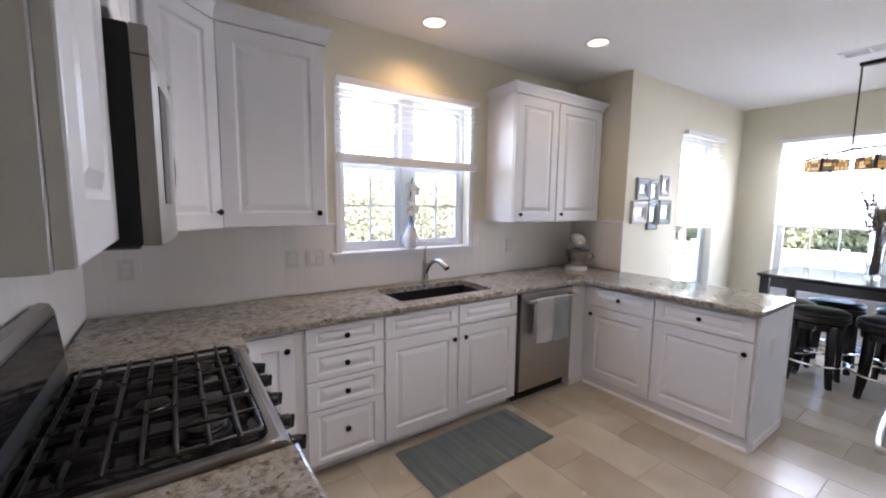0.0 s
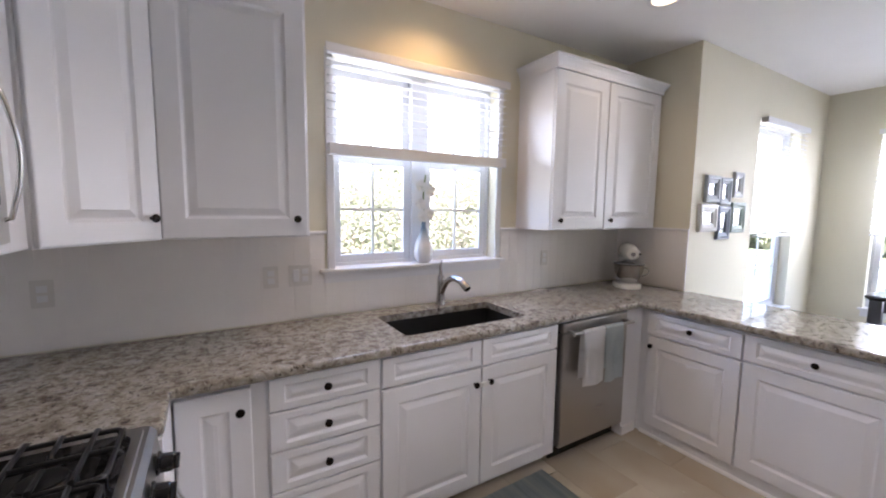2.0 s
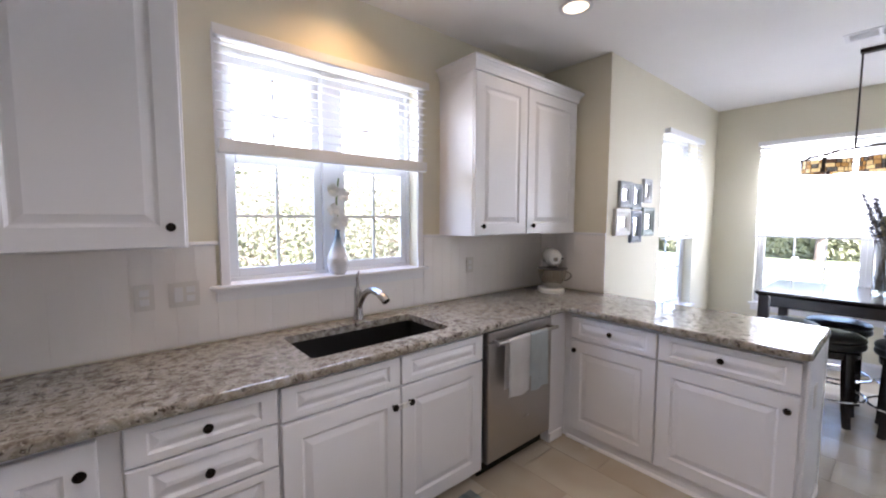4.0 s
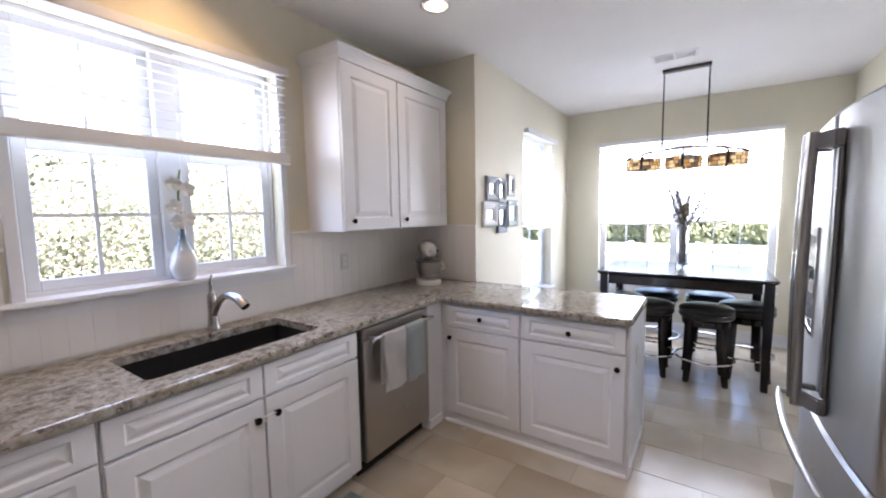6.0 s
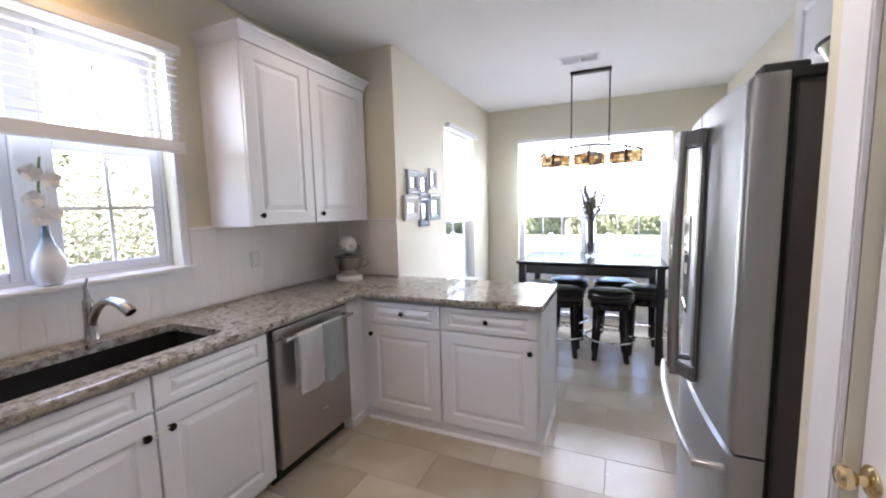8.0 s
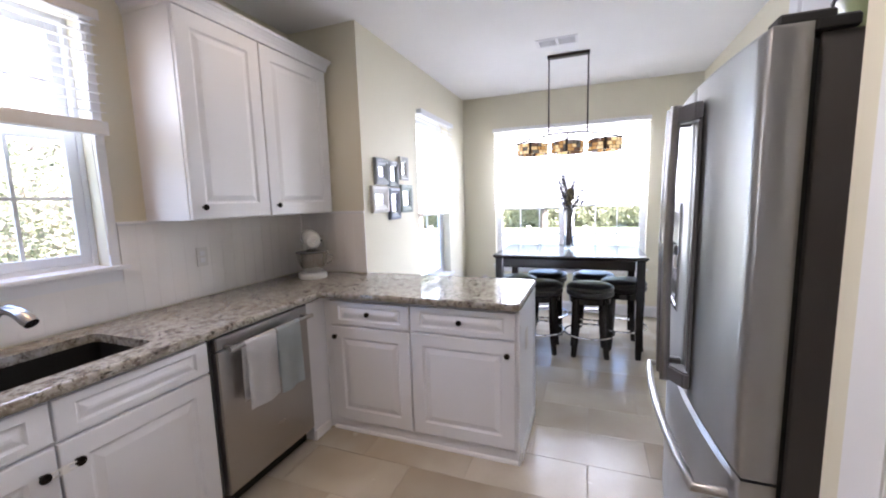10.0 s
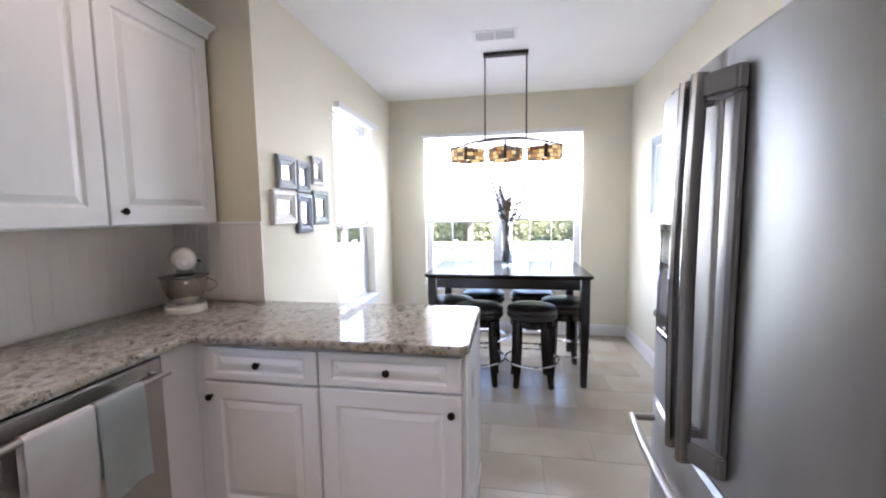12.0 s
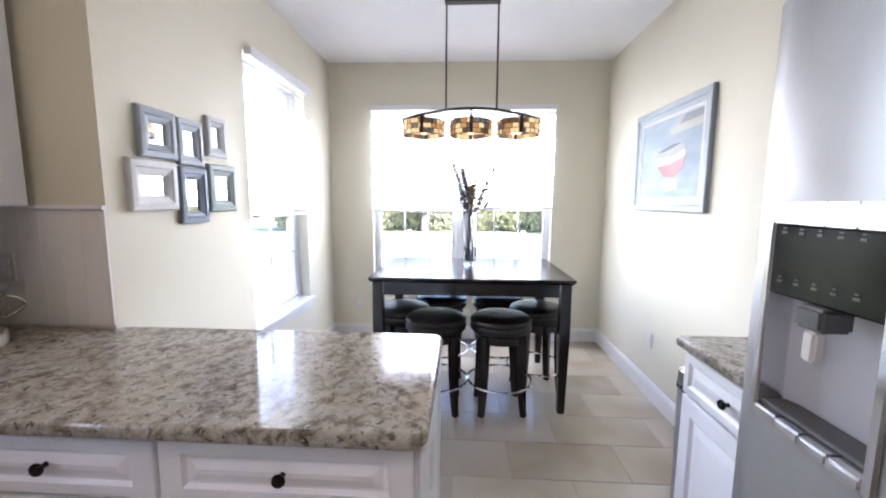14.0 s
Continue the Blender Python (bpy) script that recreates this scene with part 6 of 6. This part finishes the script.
def fence(m, length, label):
    f = thing("fence", m, label, "fence")
    n = int(length / 2.0)
    for i in range(n + 1):
        part("post", boxes(((i * 2.0 - 0.06, -0.06, 0), (i * 2.0 + 0.06, 0.06, 0.80)), bev=0.01), FENCE, f)
        part("post_cap", boxes(((i * 2.0 - 0.075, -0.075, 0.80), (i * 2.0 + 0.075, 0.075, 0.83)), bev=0.01), FENCE, f)
    for i in range(n):
        for z in (0.30, 0.60):
            part("rail", boxes(((i * 2.0 + 0.061, -0.02, z), (i * 2.0 + 1.939, 0.02, z + 0.11)), bev=0.005), FENCE, f)
    return f


fence(pose(13.0, -16.0, -0.45, 0, 0, 90), 32.0, "white two-rail ranch fence across the lawn")
fence(pose(1.0, 16.0, -0.45), 14.0, "white two-rail ranch fence across the lawn")

LEAVES = [leaf("leaf_green", (0.24, 0.26, 0.16)), leaf("leaf_light", (0.31, 0.32, 0.21)), leaf("leaf_rust", (0.36, 0.30, 0.26))]
BARK = painted("bark", (0.11, 0.085, 0.065), 0.9, 0.2, 40, 0.6)


def leaf_cloud(bm, blobs, count, size, rn):
    """Small leaves scattered through ellipsoids (centre, radii)."""
    weights = [r[0] * r[1] * r[2] for c, r in blobs]
    for _ in range(count):
        c, r = rn.choices(blobs, weights)[0]
        while True:
            p = Vector((rn.uniform(-1, 1), rn.uniform(-1, 1), rn.uniform(-1, 1)))
            if 0.35 < p.length < 1:
                break
        p = Vector((c[0] + p.x * r[0], c[1] + p.y * r[1], c[2] + p.z * r[2]))
        d = Vector((rn.gauss(0, 1), rn.gauss(0, 1), rn.gauss(0, 1))).normalized()
        s_ = d.orthogonal().normalized() * size * rn.uniform(0.3, 0.6)
        L = d * size * rn.uniform(0.7, 1.3)
        bm.faces.new([bm.verts.new(v) for v in (p - L, p + s_, p + L, p - s_)])


def hedge(x0, x1, y, depth, h, rn, label):
    hd_ = thing("hedge", pose(0, 0, -0.45), label, "hedge", "shrubs outside")
    for k, (mt, cnt) in enumerate(((LEAVES[0], 42000), (LEAVES[1], 60000), (LEAVES[2], 42000))):
        bm = bmesh.new()
        blobs = []
        n = int((x1 - x0) / 0.7)
        for i in range(n + 1):
            hh = h * rn.uniform(0.85, 1.1)
            x = x0 + (x1 - x0) * i / n + rn.uniform(-0.2, 0.2)
            blobs.append(((x, y + rn.uniform(-0.2, 0.2), hh * 0.5), (0.7, depth, hh * 0.5)))
        leaf_cloud(bm, blobs, cnt, 0.029, rn)
        o = part("foliage", bm, mt, hd_)
        tagged(o, "", "", "", "stuff")
    st_ = bmesh.new()
    for i in range(int((x1 - x0) / 0.5)):
        x = x0 + 0.5 * i + rn.uniform(-0.1, 0.1)
        tube(st_, [(x, y, 0), (x + rn.uniform(-0.2, 0.2), y + rn.uniform(-0.2, 0.2), h * 0.8)], [0.02, 0.008], 6)
    part("branches", st_, BARK, hd_)
    return hd_


hedge(-6.0, 3.0, 4.0, 0.8, 2.9, random.Random(5), "dense leafy hedge with green and rusty leaves outside the sink window")


def thicket(m, length, h, rn, label):
    t = thing("thicket", m, label, "shrubs", "shrubs outside")
    blobs = [((i * 1.3, rn.uniform(-0.6, 0.6), h * 0.42), (1.5, 1.2, h * rn.uniform(0.38, 0.58))) for i in range(int(length / 1.3))]
    for mt, cnt in ((LEAVES[1], 40000), (LEAVES[1], 40000)):
        bm = bmesh.new()
        leaf_cloud(bm, blobs, cnt, 0.15, rn)
        tagged(part("foliage", bm, mt, t), "", "", "", "stuff")
    return t


thicket(pose(24.0, -17.0, -0.45, 0, 0, 90), 28.0, 4.2, random.Random(8), "broad green thicket behind the white fence")
thicket(pose(-9.0, 8.0, -0.45), 15.0, 5.0, random.Random(9), "tall pale green shrubs behind the hedge")


def tree(x, y, h, rn, label="leafy tree with a branching trunk"):
    t = thing("tree", pose(x, y, -0.45), label, "tree", "trees outside")
    tr = bmesh.new()
    tube(tr, [(0, 0, 0), (0.05, 0.03, h * 0.2), (0.0, 0.05, h * 0.45), (0.1, 0, h * 0.75)], [0.22, 0.17, 0.12, 0.05], 10)
    blobs = []
    for k in range(9):
        a, z = rn.uniform(0, 6.28), h * rn.uniform(0.35, 0.75)
        r = h * rn.uniform(0.12, 0.26)
        e = (r * math.cos(a), r * math.sin(a), z + h * 0.12)
        tube(tr, [(0, 0.04, z * 0.8), (e[0] * 0.5, e[1] * 0.5, z), e], [0.07, 0.05, 0.02], 7)
        s = h * rn.uniform(0.10, 0.17)
        blobs.append((e, (s * 1.2, s * 1.2, s)))
    blobs.append(((0, 0, h * 0.82), (h * 0.15, h * 0.15, h * 0.13)))
    part("trunk", tr, BARK, t, "", True)
    for mt, cnt in ((LEAVES[0], 3200), (LEAVES[1], 2400)):
        bm = bmesh.new()
        leaf_cloud(bm, blobs, cnt, 0.13, rn)
        o = part("crown", bm, mt, t)
        tagged(o, "", "", "", "stuff")
    return t


rt = random.Random(11)
for x, y, h in ((22, -9, 7), (25, -4.5, 8), (23, 0.5, 6.5), (26, 4, 8), (21, 8, 7), (-2, 12, 8), (4, 21, 8), (9, 23, 9), (-7, 11, 7)):
    tree(x, y, h, rt)

# ---- floor tiles ----
GAP = 0.003


def tile_mesh(w, l):
    bm = bmesh.new()
    e = 0.0015
    lo = [bm.verts.new(p) for p in ((0, 0, -0.0028), (w, 0, -0.0028), (w, l, -0.0028), (0, l, -0.0028))]
    md = [bm.verts.new(p) for p in ((0, 0, -0.001), (w, 0, -0.001), (w, l, -0.001), (0, l, -0.001))]
    hi = [bm.verts.new(p) for p in ((e, e, 0), (w - e, e, 0), (w - e, l - e, 0), (e, l - e, 0))]
    for a, b in ((lo, md), (md, hi)):
        for i in range(4):
            bm.faces.new((a[i], a[(i + 1) % 4], b[(i + 1) % 4], b[i]))
    bm.faces.new(hi)
    return finish("tile", bm, TILE)


cache = {}
row = -13
while True:
    x0 = 0.754 + row * 0.312
    if x0 > XE:
        break
    off = -1.905 if row % 2 == 0 else -2.210
    for k in range(-5, 5):
        y0 = off + k * 0.610
        xa, xb = max(x0, XW), min(x0 + 0.312, XE)
        ya, yb = max(y0, Y_BACK), min(y0 + 0.610, 0.0)
        if xb > X_PANTRY + 0.12:
            ya = max(ya, YS - 0.35)
        if xb - xa < 0.03 or yb - ya < 0.03:
            continue
        key = (round(xb - xa - GAP, 3), round(yb - ya - GAP, 3))
        if key not in cache:
            cache[key] = tile_mesh(*key)
        t = new("tile", cache[key])
        t.parent = FLOOR
        t.matrix_basis = pose(xa + GAP / 2, ya + GAP / 2, 0)
    row += 1
